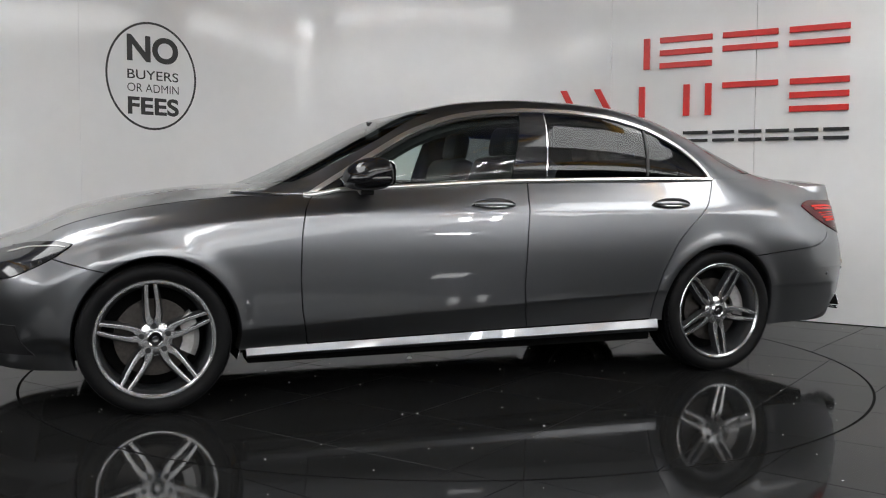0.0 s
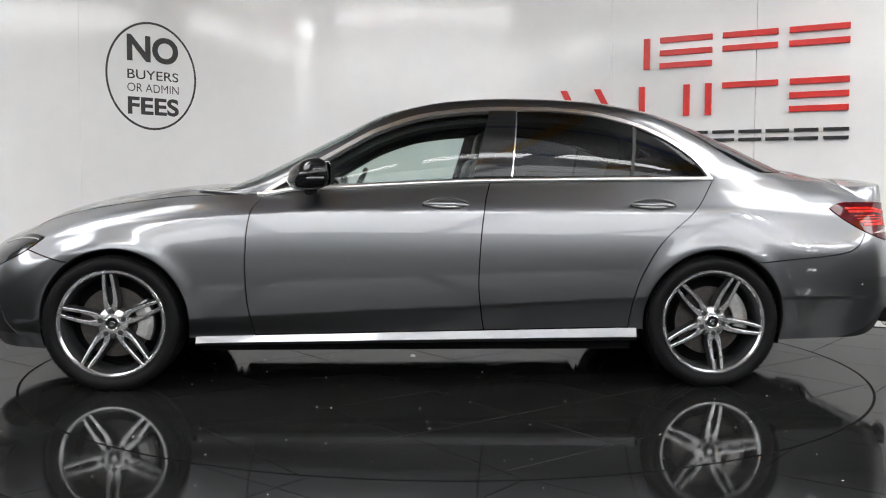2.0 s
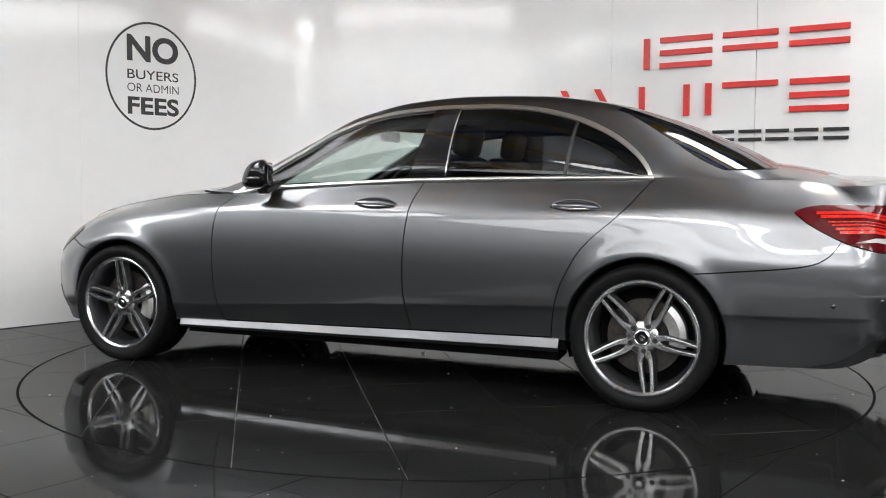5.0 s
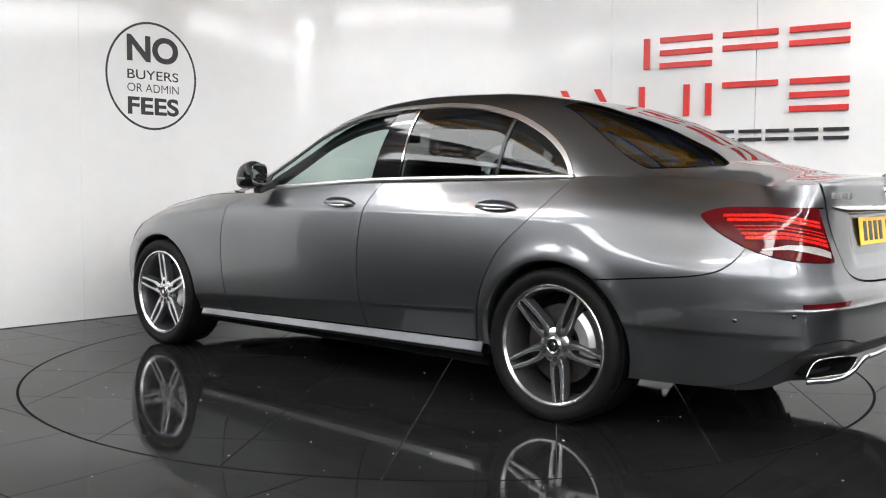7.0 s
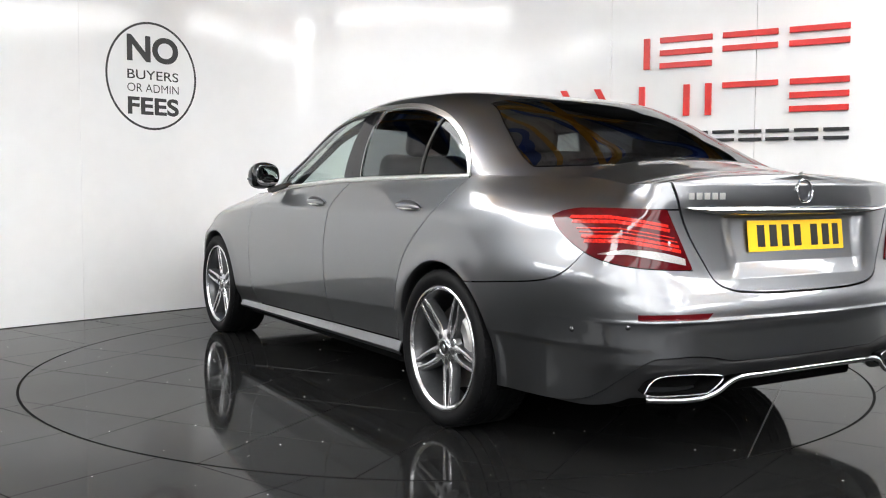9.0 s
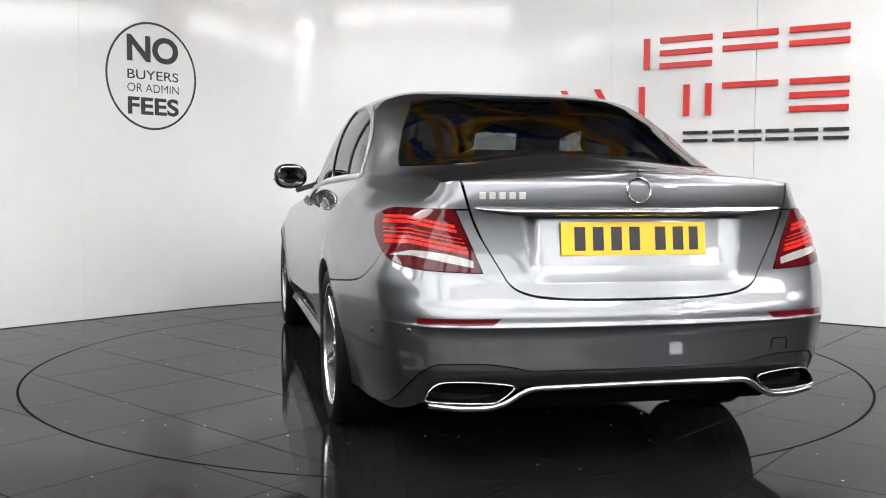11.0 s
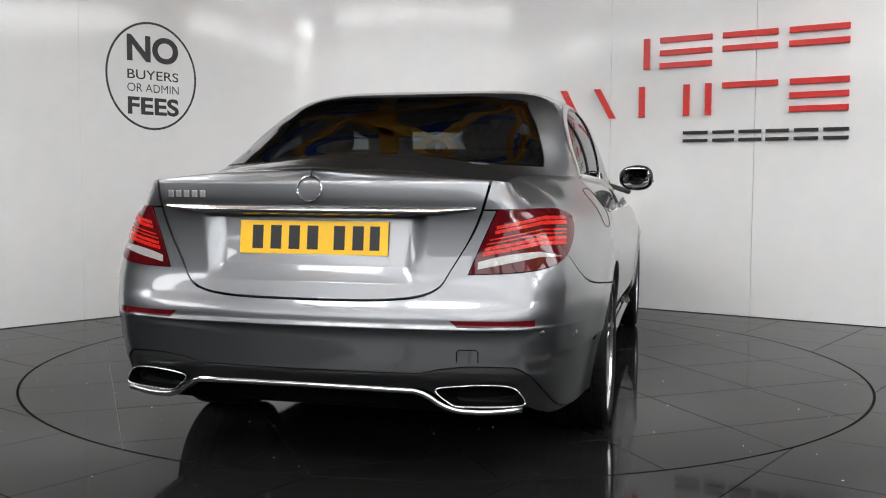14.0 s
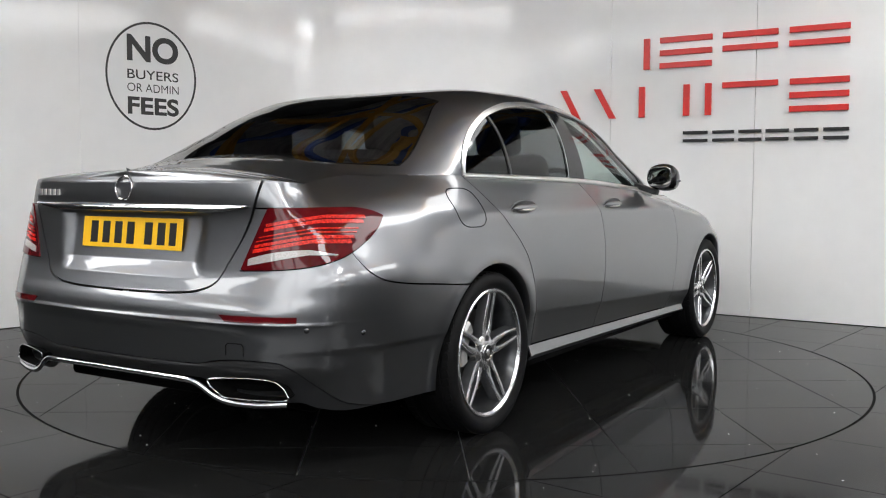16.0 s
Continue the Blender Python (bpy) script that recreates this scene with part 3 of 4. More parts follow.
def lower(p):
    """The body below the belt; parameters: way along the outline, share of the height."""
    s = np.asarray(p[:, 0], float)
    xo, dx = OUT_X(s)
    yo, dy = OUT_Y(s)
    n = np.hypot(dx, dy)
    nx, ny = dy / n, -dx / n
    z = Z_BOT + (ST_Z7(np.clip(xo, -2.65, 2.35)) - Z_BOT) * p[:, 1]
    ends = np.where(xo < 0, REAR_I(z), NOSE_I(z))
    w = ny * ny
    ins = w * section_inset(xo, z) + (1 - w) * ends
    # plate niche in the boot lid
    ins = ins + bump_box(np.abs(yo), -1, 0.335 - 0.12 * np.clip(0.9 - z, 0, 0.2), 0.075) * (0.008 * np.clip((z - 0.684) / 0.05, 0, 1) + 0.024 * np.clip((z - 0.684) / 0.21, 0, 1)) * np.clip((0.906 - z) / 0.012, 0, 1) * (xo < -2.3)
    # flared wheel arches
    for wx in (WB, -WB):
        d = np.hypot(xo - wx, z - 0.335)
        ins = ins - 0.008 * np.exp(-((d - 0.37) / 0.045) ** 2) * w * (z < 0.85)
    return np.stack([xo - nx * ins, yo - ny * ins, z], 1)


def s_at(x):
    """The way along the outline at which the flank has this x."""
    t = np.linspace(0, S_END, 2000)
    return float(np.interp(-x, -OUT_X(t)[0], t))


def sz(s, z):
    return np.stack([s, (z - Z_BOT) / (ST_Z7(np.clip(OUT_X(s)[0], -2.65, 2.35)) - Z_BOT)], 1)


ARCH_R = 0.358
ARCH_Z = 0.336
ARCH_F, ARCH_B = WB - 0.012, -WB - 0.004


def off_arch(p, grow=0.0):
    return np.minimum(np.hypot(p[:, 0] - ARCH_F, p[:, 2] - ARCH_Z), np.hypot(p[:, 0] - ARCH_B, p[:, 2] - ARCH_Z)) - ARCH_R - grow


DOOR_A = curve_of((0.25, 0.790), (0.313, 0.802), (0.45, 0.826), (0.60, 0.832), (0.738, 0.827), (0.873, 0.805), (0.92, 0.775), (0.96, 0.735))
DOOR_B = curve_of((0.25, -0.335), (0.362, -0.314), (0.528, -0.297), (0.694, -0.304), (0.914, -0.330), (1.029, -0.365))
DOOR_C = curve_of((0.28, -1.045), (0.348, -1.051), (0.44, -1.066), (0.54, -1.094), (0.62, -1.133), (0.704, -1.184), (0.78, -1.255), (0.854, -1.340), (0.91, -1.395), (0.962, -1.435), (1.034, -1.490))
SEAM = curve_of((-1.6, 0.622), (-1.729, 0.629), (-1.897, 0.644), (-2.08, 0.662), (-2.17, 0.680), (-2.23, 0.715), (-2.27, 0.77), (-2.31, 0.85), (-2.36, 0.920), (-3.0, 0.925))
SILL_DROP = curve_of((-1.09, 0.063), (1.08, 0.044))
SILL_Z = curve_of((-1.2, 0.304), (1.2, 0.262))
LAMP_LOW = curve_of((-2.085, 0.893), (-2.13, 0.855), (-2.20, 0.812), (-2.30, 0.765), (-2.40, 0.735), (-2.50, 0.716))
LAMP_TOP = curve_of((-2.085, 0.893), (-2.12, 0.910), (-2.20, 0.922), (-2.5, 0.922))
LAMP_IN = curve_of((0.70, 0.520), (0.72, 0.528), (0.80, 0.560), (0.922, 0.612))
LID_LOW = curve_of((0, 0.629), (0.2, 0.631), (0.33, 0.639), (0.40, 0.655), (0.44, 0.680), (0.47, 0.73))
LID_SIDE = curve_of((0.60, 0.41), (0.66, 0.432), (0.70, 0.457), (0.83, 0.528), (0.913, 0.562), (1.04, 0.595))
G = 0.003
G_LID = 0.005


def in_lamp(p):
    x, y, z = p[:, 0], np.abs(p[:, 1]), p[:, 2]
    return np.minimum(np.minimum(z - LAMP_LOW(x), LAMP_TOP(x) - z), (y - LAMP_IN(z)) * 0.9)


def in_lid(p):
    y, z = np.abs(p[:, 1]), p[:, 2]
    return np.where(p[:, 0] < -1.9, np.minimum(z - LID_LOW(y), (LID_SIDE(z) - y) * 0.9), -1.0)


def sgrid(x0, x1, step=0.022):
    a, b = s_at(x0), s_at(x1)
    return np.linspace(a, b, max(3, int((b - a) / step)))


VV = np.linspace(0, 1, 84)
FRONT_SEAM = curve_of((1.60, 0.61), (1.70, 0.632), (1.77, 0.650), (1.868, 0.678), (2.0, 0.720), (2.3, 0.80))
HEAD_LOW = curve_of((1.80, 0.738), (1.868, 0.690), (1.95, 0.645), (2.08, 0.592), (2.3, 0.56))
HEAD_TOP = curve_of((1.80, 0.742), (1.86, 0.752), (1.95, 0.746), (2.05, 0.722), (2.15, 0.690), (2.3, 0.64))


def in_head(p):
    x, z = p[:, 0], p[:, 2]
    return np.minimum(np.minimum(z - HEAD_LOW(x), HEAD_TOP(x) - z), (np.abs(p[:, 1]) - 0.50) * 0.9)


for side in (False, True):
    front_fender = skin("front_fender", lower, sgrid(2.25, 0.70), VV, [
        lambda p: off_arch(p), lambda p: p[:, 0] - DOOR_A(p[:, 2]) - G, lambda p: p[:, 2] - 0.20, lambda p: p[:, 2] - np.where(p[:, 0] > 1.60, FRONT_SEAM(p[:, 0]), 0.0) - G,
        lambda p: p[:, 2] - 0.255, lambda p: -in_head(p) - G], PAINT, car, flip=side)
    front_door = skin("front_door", lower, sgrid(0.86, -0.40), VV, [
        lambda p: DOOR_A(p[:, 2]) - p[:, 0] - G, lambda p: p[:, 0] - DOOR_B(p[:, 2]) - G, lambda p: p[:, 2] - SILL_Z(p[:, 0]) - G], PAINT, car, flip=side)
    rear_door = skin("rear_door", lower, sgrid(-0.28, -1.52), VV, [
        lambda p: DOOR_B(p[:, 2]) - p[:, 0] - G, lambda p: p[:, 0] - DOOR_C(p[:, 2]) - G, lambda p: p[:, 2] - SILL_Z(p[:, 0]) - G,
        lambda p: off_arch(p, 0.02)], PAINT, car, flip=side)
    quarter_panel = skin("quarter_panel", lower, np.concatenate([sgrid(-1.02, -2.3), np.linspace(s_at(-2.3) + 0.01, S_END - 0.42, 30)]), np.linspace(0, 1, 84), [
        lambda p: DOOR_C(p[:, 2]) - p[:, 0] - G, off_arch, lambda p: p[:, 2] - np.where(p[:, 0] < -1.58, SEAM(p[:, 0]), 0.29) - G,
        lambda p: -in_lamp(p) - G, lambda p: -in_lid(p) - G_LID], PAINT, car, flip=side)
    def skirt(p):
        q = lower(sz(p[:, 0], SILL_Z(OUT_X(p[:, 0])[0])))
        d = SILL_DROP(q[:, 0]) * p[:, 1]
        q[:, 1] += 0.004 + 0.014 * np.clip(p[:, 1] / 0.72, 0, 1) - 0.012 * np.clip((p[:, 1] - 0.72) / 0.28, 0, 1)
        q[:, 2] -= 0.003 + d
        return q
    skin("sill", skirt, sgrid(1.075, -1.085), np.linspace(0, 1, 16), [], PAINT, car, "body-coloured side skirt", depth=0.006, flip=side)
    # added black strip that stands in for the shade under the sill
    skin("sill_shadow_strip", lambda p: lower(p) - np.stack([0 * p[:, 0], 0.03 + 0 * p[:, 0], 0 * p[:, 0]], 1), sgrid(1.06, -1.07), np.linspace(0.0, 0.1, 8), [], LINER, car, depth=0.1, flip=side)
    # dark inner shell behind the panel gaps
    skin("inner_shell", lambda p: lower(p) - np.sign(lower(p)) * (0.02, 0.02, 0), np.linspace(0.3, S_END - 0.06, 150), np.linspace(0, 0.985, 30),
         [lambda p: off_arch(p, 0.012), lambda p: p[:, 2] - np.where(p[:, 0] < -2.1, 0.38, 0.24)], LINER, car, depth=0, flip=side)
    tail_lamp = skin("tail_lamp", lower, np.linspace(s_at(-2.04), S_END - 0.40, 70), np.linspace(0.55, 0.9, 70), [in_lamp], RED_LENS, car, "deep red wraparound tail lamp", lift=0.005, flip=side)
    for z0, z1, mat, nm, ya in ((0.869, 0.879, RED_STRIP, "light_strip", 0.61), (0.854, 0.865, RED_STRIP, "light_strip", 0.605), (0.836, 0.840, RED_STRIP, "light_strip", 0.59),
                                (0.824, 0.828, RED_STRIP, "light_strip", 0.58), (0.806, 0.816, RED_STRIP, "light_strip", 0.575), (0.790, 0.802, RED_STRIP, "light_strip", 0.57), (0.752, 0.779, WHITE_LENS, "reversing_lens", 0.555)):
        def tilt(p, z0=z0):
            return p[:, 2] - 0.20 * (np.abs(p[:, 1]) - 0.65) + 0.25 * np.clip(np.abs(p[:, 1]) - 0.74, 0, 1)
        skin(nm, lower, np.linspace(s_at(-2.1), S_END - 0.42, 60), np.linspace(0.55, 0.9, 120), [
            lambda p: in_lamp(p) - 0.012, lambda p, z0=z0: tilt(p) - z0, lambda p, z1=z1, k=(0.9 if mat is WHITE_LENS else 0.0): z1 - k * (np.abs(p[:, 1]) - 0.63) ** 2 - tilt(p), lambda p, ya=ya: np.abs(p[:, 1]) - ya,
            lambda p, z1=z1: -2.17 - p[:, 0] + (z1 - 0.88) * 1.2], mat, tail_lamp, depth=0.004, lift=0.0075, flip=side)
    skin("headlamp", lower, np.linspace(s_at(2.29), s_at(1.75), 40), np.linspace(0.5, 1, 40), [in_head], LAMP_CLEAR, car, "clear headlamp with dark insides", lift=0.004, flip=side)
    skin("daytime_light", lower, np.linspace(s_at(2.29), s_at(1.75), 60), np.linspace(0.5, 1, 90), [
        lambda p: in_head(p) - 0.008, lambda p: p[:, 2] - HEAD_TOP(p[:, 0]) + 0.021, lambda p: HEAD_TOP(p[:, 0]) - 0.016 - p[:, 2], lambda p: 2.06 - p[:, 0]], WHITE_LENS, car, "white daytime light strip", depth=0.003, lift=0.006, flip=side)
    # bumper reflector and parking sensor
    skin("bumper_reflector", lower, np.linspace(S_END - 0.80, S_END - 0.44, 40), np.linspace(0.38, 0.5, 40), [
        lambda p: p[:, 2] - 0.552, lambda p: 0.573 - p[:, 2], lambda p: np.abs(p[:, 1]) - 0.478 - (0.571 - p[:, 2]) * 1.2, lambda p: 0.735 - np.abs(p[:, 1])],
        RED_LENS, car, "slim red rear reflector", lift=0.003, depth=0.008, flip=side)
    # arch lip
    for wx in (ARCH_F, ARCH_B):
        verts, faces = [], []
        a0, a1 = (-8, 192)
        for i in range(61):
            t = radians(a0 + (a1 - a0) * i / 60)
            x, z = wx + ARCH_R * math.cos(t), ARCH_Z + ARCH_R * math.sin(t)
            q = lower(sz(np.array([s_at(x)]), np.array([max(z, 0.2)])))[0]
            for dr, dy in ((0.0, 0.0), (-0.004, -0.004), (-0.010, -0.02), (-0.004, -0.10)):
                verts.append((wx + (ARCH_R + dr) * math.cos(t), (q[1] + dy) * (-1 if side else 1), ARCH_Z + (ARCH_R + dr) * math.sin(t)))
        for i in range(60):
            for k in range(3):
                f = (i * 4 + k, i * 4 + k + 1, i * 4 + k + 5, i * 4 + k + 4)
                faces.append(f if side else f[::-1])
        link_mesh("arch_lip", verts, faces, PAINT, car, smooth=True)
        # wheel well
        verts, faces = [], []
        for i in range(41):
            t = radians(-20 + 220 * i / 40)
            for y in (0.86, 0.52):
                verts.append((wx + (ARCH_R + 0.004) * math.cos(t), y * (-1 if side else 1), ARCH_Z + (ARCH_R + 0.004) * math.sin(t)))
        for i in range(40):
            faces.append((2 * i, 2 * i + 1, 2 * i + 3, 2 * i + 2))
        faces.append(tuple(2 * i + 1 for i in range(41)))
        link_mesh("wheel_well", verts, faces, LINER, car)

# bumpers, lid and decks
both = np.linspace(s_at(-1.6), 2 * S_END - s_at(-1.6), 260)


def wrap(p):
    """The rear of the body carried over the middle to the other side."""
    s = np.where(p[:, 0] > S_END, 2 * S_END - p[:, 0], p[:, 0])
    q = lower(np.stack([s, p[:, 1]], 1))
    q[:, 1] *= np.where(p[:, 0] > S_END, -1, 1)
    return q


def nose(p):
    s = np.abs(p[:, 0])
    q = lower(np.stack([s, p[:, 1]], 1))
    q[:, 1] *= np.where(p[:, 0] < 0, -1, 1)
    return q


SKIRT = curve_of((0, 0.402), (0.36, 0.402), (0.45, 0.418), (0.55, 0.428), (0.67, 0.424), (0.715, 0.398), (0.755, 0.335), (0.795, 0.26), (0.83, 0.236), (0.95, 0.232))
APRON = curve_of((0, 0.352), (0.36, 0.350), (0.40, 0.340), (0.46, 0.300), (0.52, 0.282), (0.60, 0.278), (0.70, 0.284), (0.74, 0.262), (0.80, 0.24), (0.9, 0.24))
rear_bumper = skin("rear_bumper", wrap, both, np.linspace(0, 0.9, 130), [
    off_arch, lambda p: SEAM(p[:, 0]) - p[:, 2] - G, lambda p: -in_lamp(p) - G, lambda p: -in_lid(p) - G_LID,
    lambda p: p[:, 2] - SKIRT(np.abs(p[:, 1]))], PAINT, car)
skin("diffuser", wrap, np.linspace(S_END - 1.3, S_END + 1.3, 180), np.linspace(0, 0.45, 40), [
    lambda p: SKIRT(np.abs(p[:, 1])) - 0.005 - p[:, 2], lambda p: p[:, 2] - APRON(np.abs(p[:, 1])) + 0.006, lambda p: 0.84 - np.abs(p[:, 1]),
    lambda p: (np.abs((np.abs(p[:, 1]) - 0.572 + 0.4 * (p[:, 2] - 0.332)) / 0.118) ** 2.6 + np.abs((p[:, 2] - 0.332) / 0.031) ** 2.6) - 1], PAINT_DARK, car, "dark lower rear apron", lift=-0.006, depth=0.05)
skin("front_bumper", nose, np.linspace(-s_at(1.58), s_at(1.58), 240), np.linspace(0, 1.0, 60), [
    off_arch, lambda p: p[:, 0] - 1.60, lambda p: FRONT_SEAM(p[:, 0]) - p[:, 2] - G, lambda p: -in_head(p) - G, lambda p: p[:, 2] - 0.2], PAINT, car)
skin("grille", nose, np.linspace(-0.45, 0.45, 40), np.linspace(0.25, 0.95, 30), [lambda p: p[:, 2] - 0.34, lambda p: 0.60 - p[:, 2], lambda p: 0.42 - np.abs(p[:, 1])], BLACK, car, "black front grille", lift=0.006)
for side in (False, True):
    skin("air_intake", lower, np.linspace(0.55, 1.0, 30), np.linspace(0.1, 0.6, 30), [lambda p: p[:, 2] - 0.27, lambda p: 0.40 - p[:, 2], lambda p: np.abs(p[:, 1]) - 0.56, lambda p: 0.78 - np.abs(p[:, 1])], BLACK, car, "black corner air intake", lift=0.004, flip=side)


def deck(p):
    """Bonnet and boot tops: from edge to edge with a crown; parameters: way along the outline, share across."""
    e = lower(np.stack([p[:, 0], np.ones(len(p))], 1))
    u = p[:, 1]
    crown = CROWN(e[:, 0])
    return np.stack([e[:, 0] + 0.0 * u, u * e[:, 1], e[:, 2] + crown * (1 - np.abs(u) ** 2.2)], 1)


CROWN = curve_of((-2.6, 0.0), (-2.575, 0.002), (-2.55, 0.007), (-2.485, 0.026), (-2.40, 0.046), (-2.26, 0.057), (-2.05, 0.073), (-1.85, 0.087), (-1.4, 0.09), (0.75, 0.056), (1.0, 0.060), (1.47, 0.062), (1.9, 0.058), (2.1, 0.042), (2.25, 0.01), (2.4, 0.0))
U2 = np.linspace(-1, 1, 41)
boot_lid = skin("boot_lid", deck, np.linspace(s_at(-1.80), S_END - 0.002, 90), U2, [lambda p: -1.845 - p[:, 0] - 0.05 * (1 - (p[:, 1] / 0.7) ** 2)], PAINT, car)
lid_panel = skin("lid_panel", wrap, np.linspace(S_END - 0.75, S_END + 0.75, 140), np.linspace(0.45, 1, 80), [lambda p: in_lid(p) - G], PAINT, boot_lid)
skin("parcel_deck", deck, np.linspace(s_at(-1.45), s_at(-1.92), 24), U2, [lambda p: p[:, 0] + 1.84 + 0.05 * (1 - (p[:, 1] / 0.7) ** 2)], PAINT, car, "painted panel under the rear window")
bonnet = skin("bonnet", deck, np.linspace(0.35, s_at(0.78), 90), U2, [lambda p: p[:, 0] - 0.86 - 0.1 * (1 - (p[:, 1] / 0.7) ** 2)], PAINT, car)
for sg in (-1, 1):
    edge = [lower(np.array([[s_at(x), 1.0]]))[0] for x in np.linspace(0.88, 1.98, 40)]
    tube("bonnet_gap", [(q[0], sg * (q[1] - 0.004), q[2] + 0.0005) for q in edge], 0.0026, GAP, car, "bonnet shut line", sides=6)
skin("cowl", deck, np.linspace(s_at(1.1), s_at(0.70), 24), U2, [lambda p: 0.855 + 0.1 * (1 - (p[:, 1] / 0.7) ** 2) - p[:, 0]], BLACK, car, "black plastic windscreen cowl")
STRIP = ((-0.012, 1.0), (0.006, 0.96), (0.013, 0.62), (0.014, 0.40), (0.008, 0.06), (-0.012, 0.0))
verts = []
for i in range(81):
    y = 0.562 - 1.124 * i / 80
    s = float(np.interp(abs(y), OUT_Y(np.linspace(S_END, S_END - 0.8, 200))[0], np.linspace(S_END, S_END - 0.8, 200)))
    q = lower(sz(np.array([s]), np.array([0.917])))[0]
    h = 0.030 * (0.25 + 0.75 * min(1.0, (0.562 - abs(y)) / 0.14) ** 0.7)
    verts += [(q[0] - o, math.copysign(q[1], y), 0.932 - h * (1 - k)) for o, k in STRIP]
nk = len(STRIP)
faces = [(i * nk + k, i * nk + k + 1, (i + 1) * nk + k + 1, (i + 1) * nk + k) for i in range(80) for k in range(nk - 1)]
faces += [tuple(range(nk)), tuple(80 * nk + k for k in reversed(range(nk)))]
link_mesh("chrome_strip", verts, faces, CHROME, boot_lid, "broad chrome strip over the plate", smooth=True)

# ---- greenhouse
GH_YB = curve_of((1.12, 0.60), (0.95, 0.71), (0.8, 0.756), (0.6, 0.778), (0, 0.782), (-1.2, 0.780), (-1.5, 0.774), (-1.7, 0.735), (-1.85, 0.688), (-2.0, 0.635), (-2.12, 0.56))
GH_ZB = curve_of((1.12, 0.97), (0.77, 0.955), (0.6, 0.980), (0.4, 0.990), (0, 1.012), (-0.36, 1.027), (-1.5, 1.040), (-2.1, 1.035))
GH_ZC = curve_of((1.12, 0.950), (0.95, 1.000), (0.80, 1.062), (0.62, 1.150), (0.4, 1.262), (0.12, 1.390), (-0.2, 1.452), (-0.5, 1.468), (-0.85, 1.461), (-1.17, 1.423), (-1.48, 1.335), (-1.8, 1.200), (-2.0, 1.100), (-2.12, 1.05))
GH_A = curve_of((1.1, 4.0), (0.6, 5.0), (0.1, 6.2), (-0.4, 7.0), (-1.0, 6.0), (-1.45, 4.0), (-2.0, 3.0))
GH_B = curve_of((1.1, 1.5), (0.6, 1.68), (0.0, 1.62), (-0.8, 1.55), (-1.30, 1.5), (-1.42, 1.38), (-1.62, 1.06), (-2.1, 1.0))


def house(p):
    """Cabin skin; parameters: x, angle round the section from the left belt over the roof."""
    x, t = p[:, 0], p[:, 1]
    a, b = GH_A(x), GH_B(x)
    c, s = np.abs(np.cos(t)) + 1e-9, np.abs(np.sin(t)) + 1e-9
    r = np.full_like(x, 1.0)
    for _ in range(14):
        ca, sb = (r * c) ** a, (r * s) ** b
        r = r - (ca + sb - 1) / ((a * ca + b * sb) / r)
    y = GH_YB(x) * r * c * np.sign(np.cos(t))
    return np.stack([x, y, GH_ZB(x) + (GH_ZC(x) - GH_ZB(x)) * r * s], 1)


DLO = curve_of((0.80, 0.945), (0.6, 1.064), (0.426, 1.165), (0.19, 1.290), (-0.04, 1.362), (-0.25, 1.390), (-0.44, 1.400), (-0.64, 1.400), (-0.83, 1.388), (-1.08, 1.336), (-1.25, 1.266), (-1.39, 1.172), (-1.456, 1.10), (-1.50, 1.02))
EDGE = curve_of((1.1, 0.60), (0.8, 0.660), (0.5, 0.630), (0.1, 0.560), (-0.5, 0.55), (-1.26, 0.525), (-1.5, 0.600), (-1.75, 0.662), (-1.92, 0.672), (-2.1, 0.66))


def dlo(p):
    """Distance inside the side-window outline."""
    x, z = p[:, 0], p[:, 2]
    g = (DLO(x + 1e-3) - DLO(x - 1e-3)) / 2e-3
    return (DLO(x) - z) / np.sqrt(1 + g * g)


def in_screen(p):
    y = np.abs(p[:, 1])
    return np.minimum(EDGE(p[:, 0]) - y, p[:, 0] - 0.09 - 0.07 * (1 - (y / 0.56) ** 2))


def in_back(p):
    y = np.abs(p[:, 1])
    low = p[:, 2] - 1.090 + 0.012 * (y / 0.6) ** 2
    return np.minimum(np.minimum(EDGE(p[:, 0]) - y, low), -1.26 - 0.03 * (1 - (y / 0.52) ** 2) - p[:, 0])


ROOF_T = np.concatenate([np.linspace(0.0, 0.55, 26), np.linspace(0.57, 1.05, 40), np.linspace(1.09, math.pi / 2, 12)])
ROOF_T = np.concatenate([ROOF_T, math.pi - ROOF_T[-2::-1]])
skin("roof", house, np.linspace(1.10, -2.08, 190), ROOF_T, [lambda p: -dlo(p), lambda p: -in_screen(p) - G, lambda p: -in_back(p) - G], PAINT, car, hub=(0.6, 0.9))
skin("windscreen", house, np.linspace(1.10, 0.05, 60), ROOF_T, [lambda p: in_screen(p) - G], GLASS_CLEAR, car, "clear windscreen", hub=(0.2, 0.9), depth=0.006).visible_shadow = False
rear_window = skin("rear_window", house, np.linspace(-1.0, -2.08, 60), ROOF_T, [lambda p: in_back(p) - G], GLASS_REAR, car, "dark tinted rear window", hub=(0.6, 0.9), depth=0.006)
skin("headliner", lambda p: house(p) * (1, 0.94, 1) - (0, 0, 0.03), np.linspace(0.80, -1.85, 120), ROOF_T, [
    lambda p: 0.075 - dlo(p), lambda p: 0.012 - in_screen(p), lambda p: 0.02 - in_back(p), lambda p: p[:, 2] - 1.0], LINING, car, "black roof lining and pillar trim", hub=(0.6, 0.9), depth=0.03)
PANE_F = curve_of((1.03, -0.272), (1.40, -0.375))
PANE_R0 = curve_of((1.03, -0.470), (1.40, -0.510))
PANE_R1 = curve_of((1.03, -1.066), (1.40, -1.112))
SIDE_T = np.linspace(0, 1.2, 60)


